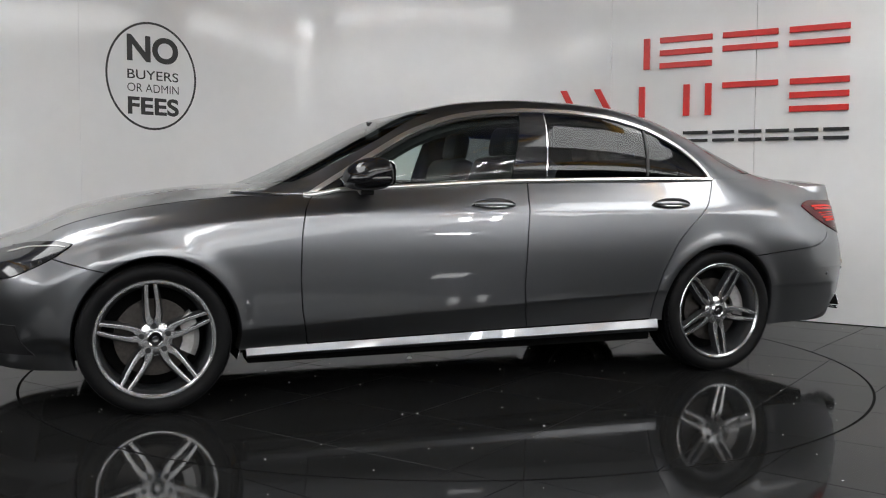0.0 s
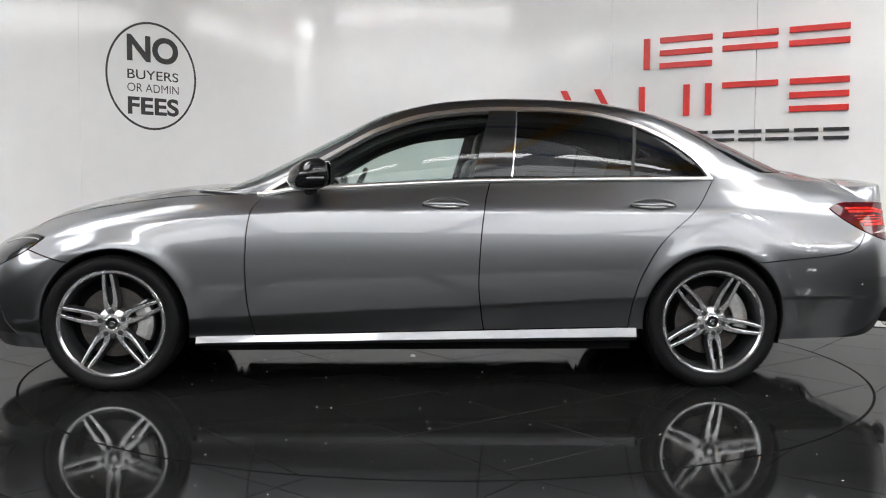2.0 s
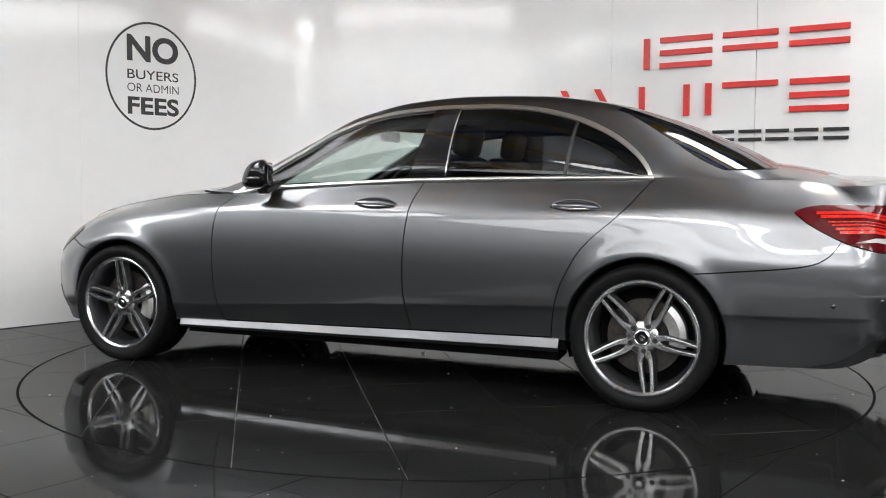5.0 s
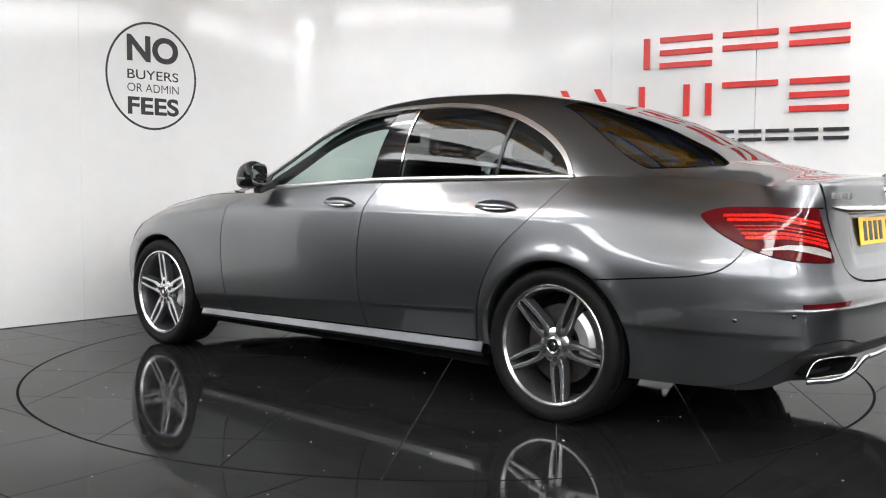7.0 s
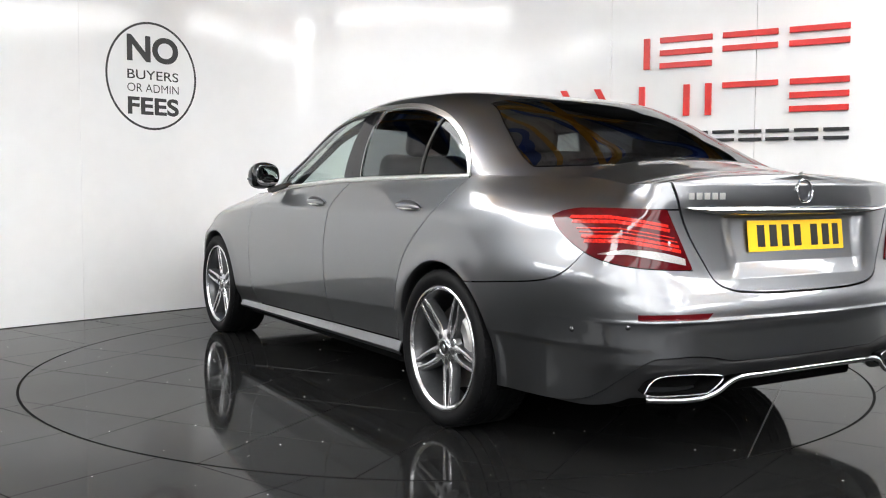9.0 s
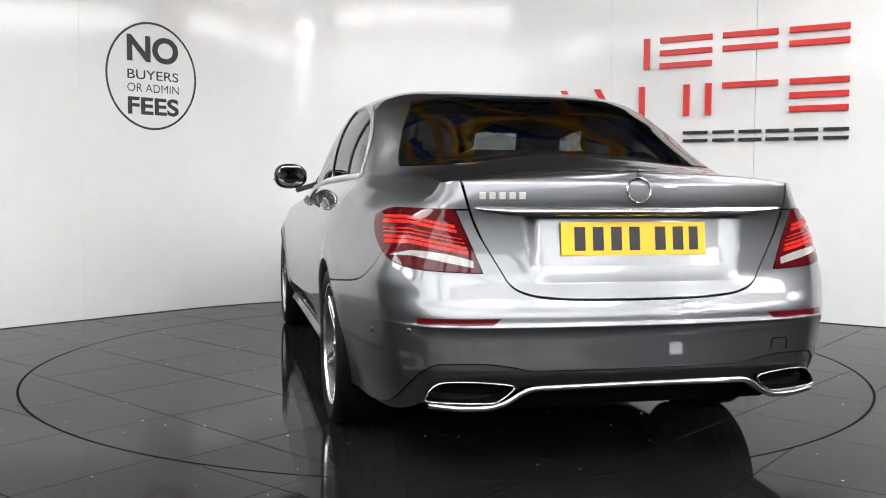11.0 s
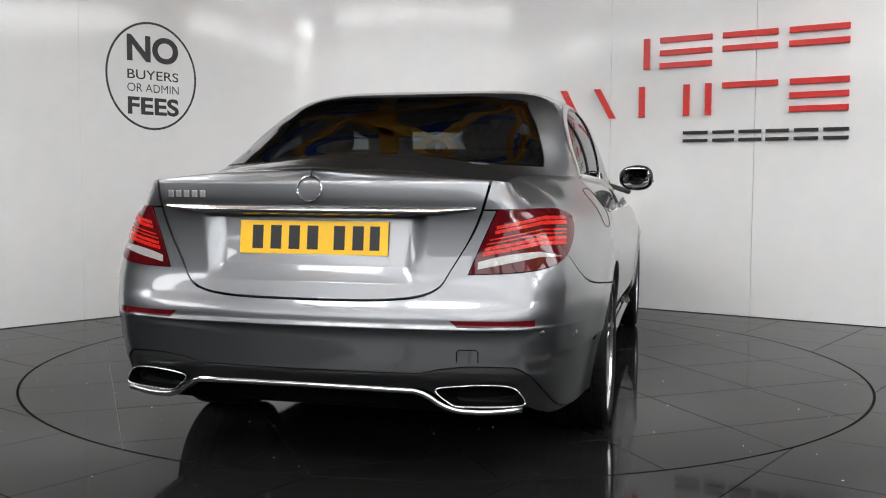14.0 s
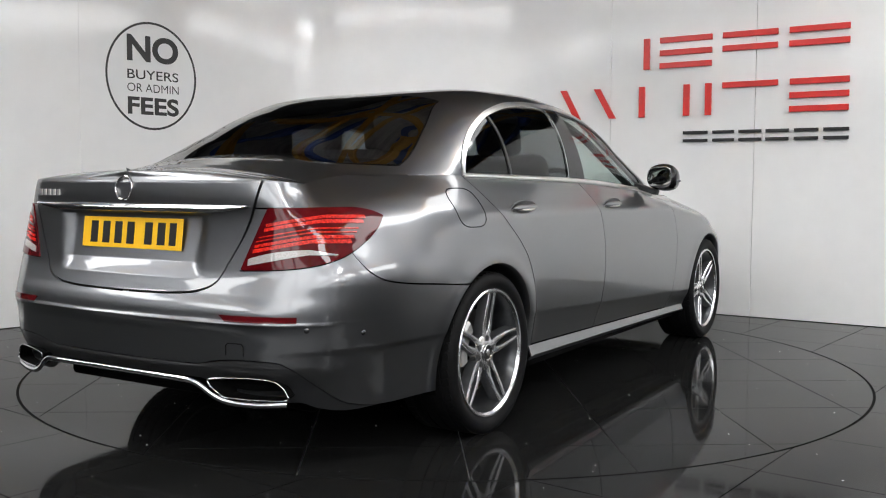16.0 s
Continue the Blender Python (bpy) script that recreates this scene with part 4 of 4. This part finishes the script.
def belt(p):
    return p[:, 2] - GH_ZB(p[:, 0])


for side in (False, True):
    def pane(name, mat, x0, x1, clips, label="", lift=-0.004, depth=0.005, parent=car):
        return skin(name, house, np.linspace(x0, x1, max(6, int(abs(x1 - x0) / 0.016))), SIDE_T, clips, mat, parent, label, depth=depth, lift=lift, flip=side, hub=(0.9, 0.9))
    IN = 0.020
    pane("front_side_window", GLASS_CLEAR, 0.75, -0.42, [lambda p: dlo(p) - IN - 0.012, lambda p: belt(p) - 0.012, lambda p: p[:, 0] - PANE_F(p[:, 2]), lambda p: 0.56 - p[:, 0]], "clear side window")
    pane("rear_side_window", GLASS_TINT, -0.44, -1.16, [lambda p: dlo(p) - IN, lambda p: belt(p) - 0.012, lambda p: PANE_R0(p[:, 2]) - p[:, 0], lambda p: p[:, 0] - PANE_R1(p[:, 2])], "dark tinted side window")
    pane("quarter_window", GLASS_TINT, -1.04, -1.50, [lambda p: dlo(p) - IN, lambda p: belt(p) - 0.012, lambda p: PANE_R1(p[:, 2]) - 0.016 - p[:, 0]], "dark tinted quarter window")
    pane("pillar_trim", PIANO, -0.25, -0.53, [lambda p: dlo(p) - IN, belt, lambda p: PANE_F(p[:, 2]) - p[:, 0], lambda p: p[:, 0] - PANE_R0(p[:, 2]) - 0.004, lambda p: np.abs(p[:, 0] - DOOR_B(1.03 + 0 * p[:, 2]) + 0.22 * (p[:, 2] - 1.03)) - 0.002], "gloss black door pillar", lift=0.001)
    pane("mirror_triangle", PIANO, 0.80, 0.54, [lambda p: dlo(p) - 0.012, belt, lambda p: p[:, 0] - 0.555], lift=0.001)
    pane("window_seal", BLACK, 0.72, -0.42, [lambda p: dlo(p) - IN, belt, lambda p: 0.014 - dlo(p) + IN, lambda p: 0.56 - p[:, 0]], lift=-0.001)
    pane("divider_bar", BLACK, -1.04, -1.16, [lambda p: dlo(p) - IN, belt, lambda p: PANE_R1(p[:, 2]) - p[:, 0], lambda p: p[:, 0] - PANE_R1(p[:, 2]) + 0.016], lift=0.002)
    pane("divider_trim", CHROME, -0.44, -0.55, [lambda p: dlo(p) - IN, belt, lambda p: PANE_R0(p[:, 2]) + 0.004 - p[:, 0], lambda p: p[:, 0] - PANE_R0(p[:, 2]) + 0.003], lift=0.003)
    skin("window_chrome", house, np.linspace(0.80, -1.51, 300), np.linspace(0, 1.25, 110), [lambda p: dlo(p) - 0.001, lambda p: IN - dlo(p), lambda p: p[:, 2] - 0.95], SATIN, car, "bright chrome window surround", depth=0.01, lift=0.005, flip=side, hub=(0.9, 0.9))
    verts, faces = [], []
    for i in range(80):
        x = 0.79 - 2.28 * i / 79
        yb, zb = float(GH_YB(x)), float(GH_ZB(x))
        for dy, dz in ((-0.012, -0.012), (0.010, -0.010), (0.013, 0.0), (0.006, 0.010), (-0.012, 0.012)):
            verts.append((x, (yb + dy) * (-1 if side else 1), zb + dz))
        if i:
            for k in range(4):
                f = (5 * i - 5 + k, 5 * i + k, 5 * i + k + 1, 5 * i - 4 + k)
                faces.append(f if side else f[::-1])
    link_mesh("belt_chrome", verts, faces, SATIN, car, "bright chrome belt strip", smooth=True)
    # door handles
    for hx, nm in ((-0.137, "front"), (-1.158, "rear")):
        q = lower(sz(np.array([s_at(hx)]), np.array([0.908])))[0]
        sg = -1 if side else 1
        m = Matrix.Translation((hx, sg * q[1], 0.902)) @ Matrix.Rotation(radians(-16 * sg), 4, "X")
        bm = bmesh.new()
        bmesh.ops.create_uvsphere(bm, u_segments=40, v_segments=16, radius=1.0, matrix=m @ Matrix.Diagonal((0.116, 0.010, 0.040, 1)))
        recess = part("handle_recess", bm, BLACK, car, "dark oval handle cup", smooth=True)
        tube("cup_rim", [m @ Vector((0.116 * math.cos(a), sg * 0.003, 0.040 * math.sin(a))) for a in [2 * math.pi * k / 48 for k in range(48)]], 0.0032, PAINT, recess, closed=True)
        bm = bmesh.new()
        bmesh.ops.create_uvsphere(bm, u_segments=40, v_segments=16, radius=1.0, matrix=m @ Matrix.Translation((0, sg * 0.012, 0.010)) @ Matrix.Diagonal((0.110, 0.016, 0.017, 1)))
        for v in bm.verts:
            u = (v.co.x - hx) / 0.11
            v.co.z += 0.010 * u * abs(u) * 0.5
        part("door_handle", bm, PAINT, recess, "body-coloured pull handle", smooth=True)
        tube("handle_strip", [m @ Vector((0.104 * u, sg * (0.008 + 0.020 * (1 - u * u)), 0.004 + 0.005 * u * abs(u))) for u in [-1 + k / 8 for k in range(17)]], 0.0045, SATIN, recess, "chrome strip", sides=8)
    # mirror
    sg = -1 if side else 1
    mirror = new("door_mirror")
    mirror.parent = car
    bm = bmesh.new()
    bmesh.ops.create_uvsphere(bm, u_segments=40, v_segments=24, radius=1.0)
    for v in bm.verts:
        c = v.co
        e = 2.6
        n = (abs(c.x) ** e + abs(c.y) ** e + abs(c.z) ** e) ** (1 / e)
        c /= n
        fx = 1.0 if c.x > 0 else 0.60
        v.co = Vector((0.505 + c.x * 0.105 * fx * (1 - 0.25 * c.z) - 0.045 * c.y, sg * (0.928 + c.y * 0.104), 1.052 + c.z * 0.076 * (1 - 0.12 * max(0.0, -c.y)) - 0.01 * c.x))
    if side:
        bmesh.ops.reverse_faces(bm, faces=bm.faces)
    part("mirror_cap", bm, PIANO, mirror, "gloss black mirror cap", smooth=True)
    bm = bmesh.new()
    bmesh.ops.create_uvsphere(bm, u_segments=40, v_segments=10, radius=1.0)
    for v in bm.verts:
        c = v.co
        n = (abs(c.y) ** 4 + abs(c.z) ** 4) ** 0.25 / max(1e-6, math.hypot(c.y, c.z))
        v.co = Vector((c.x, c.y / max(n, 1e-6), c.z / max(n, 1e-6))) if n > 1e-6 else c
    bmesh.ops.transform(bm, verts=bm.verts, matrix=Matrix.Translation((0.446, sg * 0.930, 1.054)) @ Matrix.Rotation(radians(23 * sg), 4, "Z") @ Matrix.Diagonal((0.005, 0.086, 0.060, 1)))
    part("mirror_glass", bm, MIRROR, mirror, smooth=True)
    bm = bmesh.new()
    box(bm, (0.07, 0.14, 0.03), m=pose(0.515, sg * 0.83, 0.985, -18 * sg, 0, 0), bevel=0.01)
    part("mirror_foot", bm, BLACK, mirror, smooth=True)
    tube("mirror_strip", [(0.63, sg * 0.858, 1.028), (0.60, sg * 0.935, 1.028), (0.555, sg * 0.998, 1.03), (0.50, sg * 1.031, 1.032), (0.445, sg * 1.030, 1.033)], 0.006, PAINT, mirror)

# ---- tail details
number_plate = new("number_plate")
number_plate.parent = car
tagged(number_plate, "yellow rear number plate")
PL = pose(-2.497, 0, 0.826, 0, 7, 0)
bm = bmesh.new()
box(bm, (0.004, 0.520, 0.111), m=PL, bevel=0.0015)
part("plate_sheet", bm, PLATE_Y, number_plate)
for yc, w in ((0.195, 0.050), (0.130, 0.050), (0.065, 0.050), (0.0, 0.050), (-0.093, 0.050), (-0.158, 0.050), (-0.215, 0.045)):
    bm = bmesh.new()
    box(bm, (0.002, w - 0.012, 0.079), m=PL @ Matrix.Translation((-0.0025, yc, 0)))
    part("plate_bar", bm, INK, number_plate)
badge = new("badge")
badge.parent = car
bm = bmesh.new()
lathe(bm, [(0.0, 0.0385), (0.005, 0.039), (0.007, 0.0415), (0.005, 0.044), (0.0, 0.0445)], 48)
ring = part("badge_ring", bm, CHROME, badge, "chrome ring", smooth=True)
ring.matrix_local = pose(-2.523, 0, 0.986, 0, 0, 0) @ pose(0, 0, 0, 0, 0, 90) @ pose(0, 0, 0, 8, 0, 0)
bm = bmesh.new()
lathe(bm, [(0.0, 0.015), (0.004, 0.014), (0.007, 0.006), (0.007, 0.0005)], 24)
boss = part("badge_boss", bm, SATIN, badge, "plain chrome boss", smooth=True)
boss.matrix_local = ring.matrix_local.copy()


def tail_at(y, z):
    """A point of the tail at this distance from the middle and height."""
    t = np.linspace(S_END, S_END - 1.0, 300)
    s = float(np.interp(abs(y), OUT_Y(t)[0], t))
    q = lower(sz(np.array([s]), np.array([z])))[0]
    return Vector((q[0], math.copysign(q[1], y), q[2]))


for i in range(5):
    bm = bmesh.new()
    y = 0.535 - i * 0.033
    q = tail_at(y, 0.968)
    box(bm, (0.005, 0.021, 0.023), m=pose(q.x - 0.002, q.y, q.z, 0, 0, -14), bevel=0.001)
    part("model_bar", bm, SATIN, badge)


def exhaust(sg):
    pts = []
    for y, z in ((0.475, 0.362), (0.60, 0.366), (0.672, 0.356), (0.705, 0.318), (0.690, 0.298), (0.52, 0.298), (0.475, 0.312), (0.435, 0.350)):
        x = -2.562 + 0.40 * max(0.0, (y - 0.42)) ** 1.2
        pts.append((x, y * sg, z))
    dense = []
    n = len(pts)
    for i in range(n):
        a, b, c, d = (Vector(pts[(i + k) % n]) for k in (-1, 0, 1, 2))
        for k in range(6):
            t = k / 6
            dense.append(0.5 * ((2 * b) + (c - a) * t + (2 * a - 5 * b + 4 * c - d) * t * t + (3 * b - a - 3 * c + d) * t ** 3))
    tip = tube("exhaust_tip", dense, 0.0031, CHROME, car, "chrome trapezoid exhaust surround", flat=0.8, closed=True)
    ctr = sum(dense, Vector()) / len(dense)
    verts = [tuple(p) for p in dense] + [tuple(p + Vector((0.07, 0, 0)) - (p - ctr) * 0.15) for p in dense]
    m = len(dense)
    faces = [(i, (i + 1) % m, m + (i + 1) % m, m + i) for i in range(m)] + [tuple(range(m, 2 * m))]
    link_mesh("exhaust_mouth", verts, faces, GAP, tip, "dark exhaust mouth")


exhaust(1)
exhaust(-1)
apron = []
for i in range(61):
    y = 0.70 - 1.40 * i / 60
    a = abs(y)
    z = float(APRON(a))
    apron.append((-2.585 + 0.46 * max(0.0, a - 0.30) ** 1.6 + (0.36 - z) * 0.12, y, z))
tube("apron_chrome", apron, 0.0070, CHROME, car, "bright chrome lower apron strip", flat=1.4, sides=12)
for sg in (-1, 1):
    for x, z in ((-2.255, 0.508), (-2.44, 0.530)):
        q = lower(sz(np.array([s_at(x)]), np.array([z])))[0]
        bm = bmesh.new()
        bmesh.ops.create_uvsphere(bm, u_segments=16, v_segments=8, radius=0.012, matrix=Matrix.Translation((q[0] + 0.004, (q[1] - 0.006) * sg, q[2])))
        part("parking_sensor", bm, PAINT_DARK, car, smooth=True)
# towing-eye cover in the rear bumper
cover = [(-0.500, 0.440), (-0.500, 0.472), (-0.508, 0.480), (-0.560, 0.480), (-0.568, 0.472), (-0.568, 0.440)]
tube("tow_cover_gap", [tail_at(y, z) + Vector((-0.0005, 0, 0)) for y, z in cover], 0.0018, GAP, car, "towing-eye cover outline", sides=6)
# fuel flap on the right flank
flap = [(-1.60 + 0.095 * math.copysign(abs(math.cos(t)) ** 0.6, math.cos(t)), 0.915 + 0.075 * math.copysign(abs(math.sin(t)) ** 0.6, math.sin(t))) for t in [2 * math.pi * i / 48 for i in range(48)]]
pts = [lower(sz(np.array([s_at(x)]), np.array([z])))[0] for x, z in flap]
tube("fuel_flap_gap", [(p[0], -p[1], p[2]) for p in pts], 0.0022, GAP, car, "fuel flap outline", closed=True, sides=6)

# ---- underbody and cabin
bm = bmesh.new()
box(bm, (4.25, 1.30, 0.12), (-0.15, 0, 0.27), bevel=0.02)
box(bm, (0.4, 1.2, 0.10), (-2.12, 0, 0.33), bevel=0.02)
box(bm, (2.1, 1.66, 0.10), (0.0, 0, 0.27), bevel=0.02)
part("underbody", bm, LINER, car)
bm = bmesh.new()
box(bm, (2.9, 1.5, 0.06), (-0.35, 0, 0.36))
part("cabin_floor", bm, LINER, car)
bm = bmesh.new()
box(bm, (0.42, 1.44, 0.20), (0.72, 0, 0.86), bevel=0.06, seg=4)
part("dashboard", bm, LEATHER, car, smooth=True)
bm = bmesh.new()
box(bm, (0.50, 1.30, 0.05), (-1.62, 0, 1.01), bevel=0.02)
part("parcel_shelf", bm, LEATHER, car)


def seat(x, y, wide):
    st = new("seat")
    st.parent = car
    bm = bmesh.new()
    box(bm, (0.50, wide, 0.18), (x, y, 0.56), bevel=0.06, seg=4)
    part("cushion", bm, LEATHER, st, smooth=True)
    bm = bmesh.new()
    box(bm, (0.15, wide, 0.62), m=pose(x - 0.30, y, 0.86, 0, -18, 0), bevel=0.06, seg=4)
    part("seat_back", bm, LEATHER, st, smooth=True)
    for hy in ((0,) if wide < 0.7 else (-0.38, 0.38)):
        bm = bmesh.new()
        box(bm, (0.09, 0.25, 0.17), m=pose(x - 0.405, y + hy, 1.235, 0, -12, 0), bevel=0.04, seg=4)
        part("headrest", bm, LEATHER, st, smooth=True)


seat(-0.02, 0.36, 0.52)
seat(-0.02, -0.36, 0.52)
seat(-0.95, 0.0, 1.26)
bm = bmesh.new()
lathe(bm, [(0.015 * math.sin(t), 0.18 + 0.015 * math.cos(t)) for t in [2 * math.pi * i / 10 for i in range(11)]], 40)
for a in (0, 180, 270):
    box(bm, (0.16, 0.02, 0.04), m=Matrix.Rotation(radians(-a), 4, "Y") @ Matrix.Translation((0.09, 0, 0)), bevel=0.006)
wheel = part("steering_wheel", bm, LEATHER, car, smooth=True)
wheel.matrix_local = pose(0.36, -0.36, 0.93, 0, 0, 90) @ pose(0, 0, 0, -25, 0, 0)
bm = bmesh.new()
box(bm, (0.03, 0.22, 0.06), (0.22, 0, 1.285), bevel=0.012)
box(bm, (0.05, 0.02, 0.05), (0.23, 0, 1.325))
part("rear_view_mirror", bm, BLACK, car, smooth=True)

# ---- wheels: axle along y, outer face towards +y


def spoke_mesh():
    verts, faces, kinds = [], [], []
    outer = curve_of((0.045, 0.024), (0.07, 0.030), (0.10, 0.0345), (0.16, 0.033), (0.245, 0.0265))
    inner = curve_of((0.045, 0.0), (0.082, 0.0), (0.10, 0.0095), (0.15, 0.0135), (0.232, 0.0090), (0.245, 0.008))
    face = curve_of((0.045, 0.093), (0.08, 0.092), (0.13, 0.096), (0.20, 0.104), (0.245, 0.109))
    rr = [0.045, 0.06, 0.075, 0.084, 0.092, 0.10, 0.115, 0.135, 0.16, 0.19, 0.215, 0.235, 0.247]
    for sg in (-1, 1):
        k = len(verts)
        for r in rr:
            o, i, f = float(outer(r)), float(inner(r)), float(face(r))
            mid = (o + i) / 2
            for w, y in ((i, f - 0.035), (i + 0.0005, f - 0.003), (i + 0.002, f), (mid, f + 0.0015), (o - 0.002, f), (o, f - 0.003), (o + 0.008, f - 0.04)):
                verts.append((r, y, sg * w))
        for j in range(len(rr) - 1):
            for c in range(6):
                a = k + j * 7 + c
                f = (a, a + 1, a + 8, a + 7)
                faces.append(f if sg > 0 else f[::-1])
                kinds.append(0 if 1 <= c <= 4 else 1)
    me = bpy.data.meshes.new("spoke")
    me.from_pydata(verts, [], faces)
    me.materials.append(ALLOY)
    me.materials.append(ALLOY_DARK)
    me.polygons.foreach_set("material_index", kinds)
    me.polygons.foreach_set("use_smooth", [True] * len(faces))
    me.set_sharp_from_angle(angle=radians(30))
    return me


def build_wheel(parent, spin):
    bm = bmesh.new()
    lathe(bm, [(0.100, 0.2615), (0.117, 0.2600), (0.1205, 0.2560), (0.1200, 0.2490), (0.1160, 0.2455), (0.110, 0.2410)], 96)
    w = part("wheel", bm, ALLOY, parent, "five twin-spoke machined alloy wheel", smooth=True)
    bm = bmesh.new()
    lathe(bm, [(0.110, 0.2410), (0.095, 0.234), (0.070, 0.226), (0.0, 0.222), (-0.10, 0.228), (-0.12, 0.25)], 64)
    part("barrel", bm, ALLOY_DARK, w, smooth=True)
    bm = bmesh.new()
    section = [(0.098, 0.257), (0.118, 0.262), (0.127, 0.278), (0.130, 0.296), (0.126, 0.314), (0.117, 0.327), (0.104, 0.3335), (0.085, 0.3350), (0.083, 0.329), (0.076, 0.329), (0.074, 0.3355),
               (0.032, 0.336), (0.030, 0.329), (0.022, 0.329), (0.020, 0.336), (-0.020, 0.336), (-0.022, 0.329), (-0.030, 0.329), (-0.032, 0.336), (-0.104, 0.3335), (-0.126, 0.314), (-0.130, 0.285), (-0.12, 0.25)]
    lathe(bm, [(y, r if r < 0.29 else 0.29 + (r - 0.29) * 0.83) for y, r in section], 96)
    part("tyre", bm, RUBBER, w, "black low-profile tyre", smooth=True)
    bm = bmesh.new()
    for i in range(64):
        a = 2 * math.pi * i / 64
        for y, slant in ((0.098, 0.25), (0.053, -0.3), (0.0, 0.3), (-0.053, -0.3), (-0.098, 0.25)):
            box(bm, (0.0022, 0.030, 0.023), m=Matrix.Rotation(a + 0.02 * slant, 4, "Y") @ Matrix.Translation((0.3272 - (0.0012 if abs(y) > 0.09 else 0.0), y, 0)) @ Matrix.Rotation(slant, 4, "X"))
    tagged(part("tread", bm, RUBBER, w, "black rubber tread blocks"), kind="stuff")
    me = spoke_mesh()
    for i in range(5):
        o = new("spoke", me)
        o.parent = w
        o.rotation_euler = (0, radians(72 * i + spin), 0)
    bm = bmesh.new()
    lathe(bm, [(0.060, 0.080), (0.086, 0.074), (0.093, 0.064), (0.094, 0.036), (0.096, 0.034)], 48)
    part("hub", bm, ALLOY, w, smooth=True)
    bm = bmesh.new()
    lathe(bm, [(0.094, 0.0355), (0.102, 0.034), (0.104, 0.031), (0.102, 0.028)], 40)
    part("cap_ring", bm, CHROME, w, "chrome centre cap ring", smooth=True)
    bm = bmesh.new()
    lathe(bm, [(0.101, 0.0285), (0.102, 0.010), (0.103, 0.0002)], 32)
    part("centre_cap", bm, PIANO, w, "gloss black centre cap", smooth=True)
    bm = bmesh.new()
    lathe(bm, [(0.1035, 0.0135), (0.105, 0.012), (0.1055, 0.0005)], 24)
    part("cap_boss", bm, CHROME, w, smooth=True)
    for i in range(5):
        a = radians(72 * i + spin)
        bm = bmesh.new()
        rings = lathe(bm, [(0.0945, 0.0125), (0.0955, 0.0115), (0.0955, 0.0004)], 16)
        o = part("bolt_hole", bm, BLACK, w)
        o.location = (0.058 * math.cos(a), 0.0, -0.058 * math.sin(a))
    bm = bmesh.new()
    lathe(bm, [(0.02, 0.07), (0.032, 0.075), (0.032, 0.17), (0.010, 0.17), (0.010, 0.07)], 64)
    part("brake_disc", bm, DISC, w, smooth=True)
    bm = bmesh.new()
    lathe(bm, [(-0.035, 0.224), (-0.03, 0.215), (-0.02, 0.10), (-0.02, 0.0005)], 48)
    part("dust_shield", bm, LINER, w, "black brake dust shield")
    return w


def caliper(parent, a0):
    bm = bmesh.new()
    vs = []
    for i in range(9):
        t = radians(a0 - 32 + 64 * i / 8)
        for r, y in ((0.118, 0.05), (0.118, 0.075), (0.165, 0.080), (0.190, 0.066), (0.190, 0.01)):
            vs.append(bm.verts.new((r * math.cos(t), y, r * math.sin(t))))
    for i in range(8):
        for k in range(4):
            bm.faces.new((vs[i * 5 + k], vs[i * 5 + k + 1], vs[i * 5 + k + 6], vs[i * 5 + k + 5]))
    bm.faces.new([vs[k] for k in range(5)])
    bm.faces.new([vs[40 + k] for k in range(5)][::-1])
    part("brake_caliper", bm, CALIPER, parent, smooth=True)


# turn of the spokes on each wheel and of its caliper, seen from outside, 0 towards its right
for wx, sg, spin, cal in ((WB, 1, 22, 5), (-WB, 1, 62, 20), (WB, -1, 40, 175), (-WB, -1, 84, 160)):
    # seen from outside, the wheel's own x points to the left
    w = build_wheel(car, 180 + spin)
    caliper(w, 180 - cal)
    m = Matrix.Translation((wx, sg * 0.788, 0.3285))
    w.matrix_local = m @ Matrix.Rotation(math.pi, 4, "Z") if sg < 0 else m

# ---------------------------------------------------------------- motion


def heading(t):
    """The car's heading in degrees on the turning table."""
    return 201.35 - 8.9167 * t + float(TURN_EASE(t))


TURN_EASE = curve_of((0, -0.15), (2, -0.05), (4, -0.02), (6.5, 0.02), (8, 0.17), (9.2, 0.18), (11.3, 0.05), (12.7, 0.18), (14, 0.0), (15, -0.2), (16, -0.3))


def motions():
    steps = [i * 0.5 for i in range(33)]
    walk(turntable, [(t, pose(0, 0, 0, 0, 0, heading(t))) for t in steps])
    rows = []
    for t in steps:
        a = radians(heading(t))
        x = math.cos(a) * CAR_OFF.x - math.sin(a) * CAR_OFF.y
        y = math.sin(a) * CAR_OFF.x + math.cos(a) * CAR_OFF.y
        rows.append((t, pose(x, y, 0.0, 0, 0, heading(t))))
    walk(car, rows)


motions()
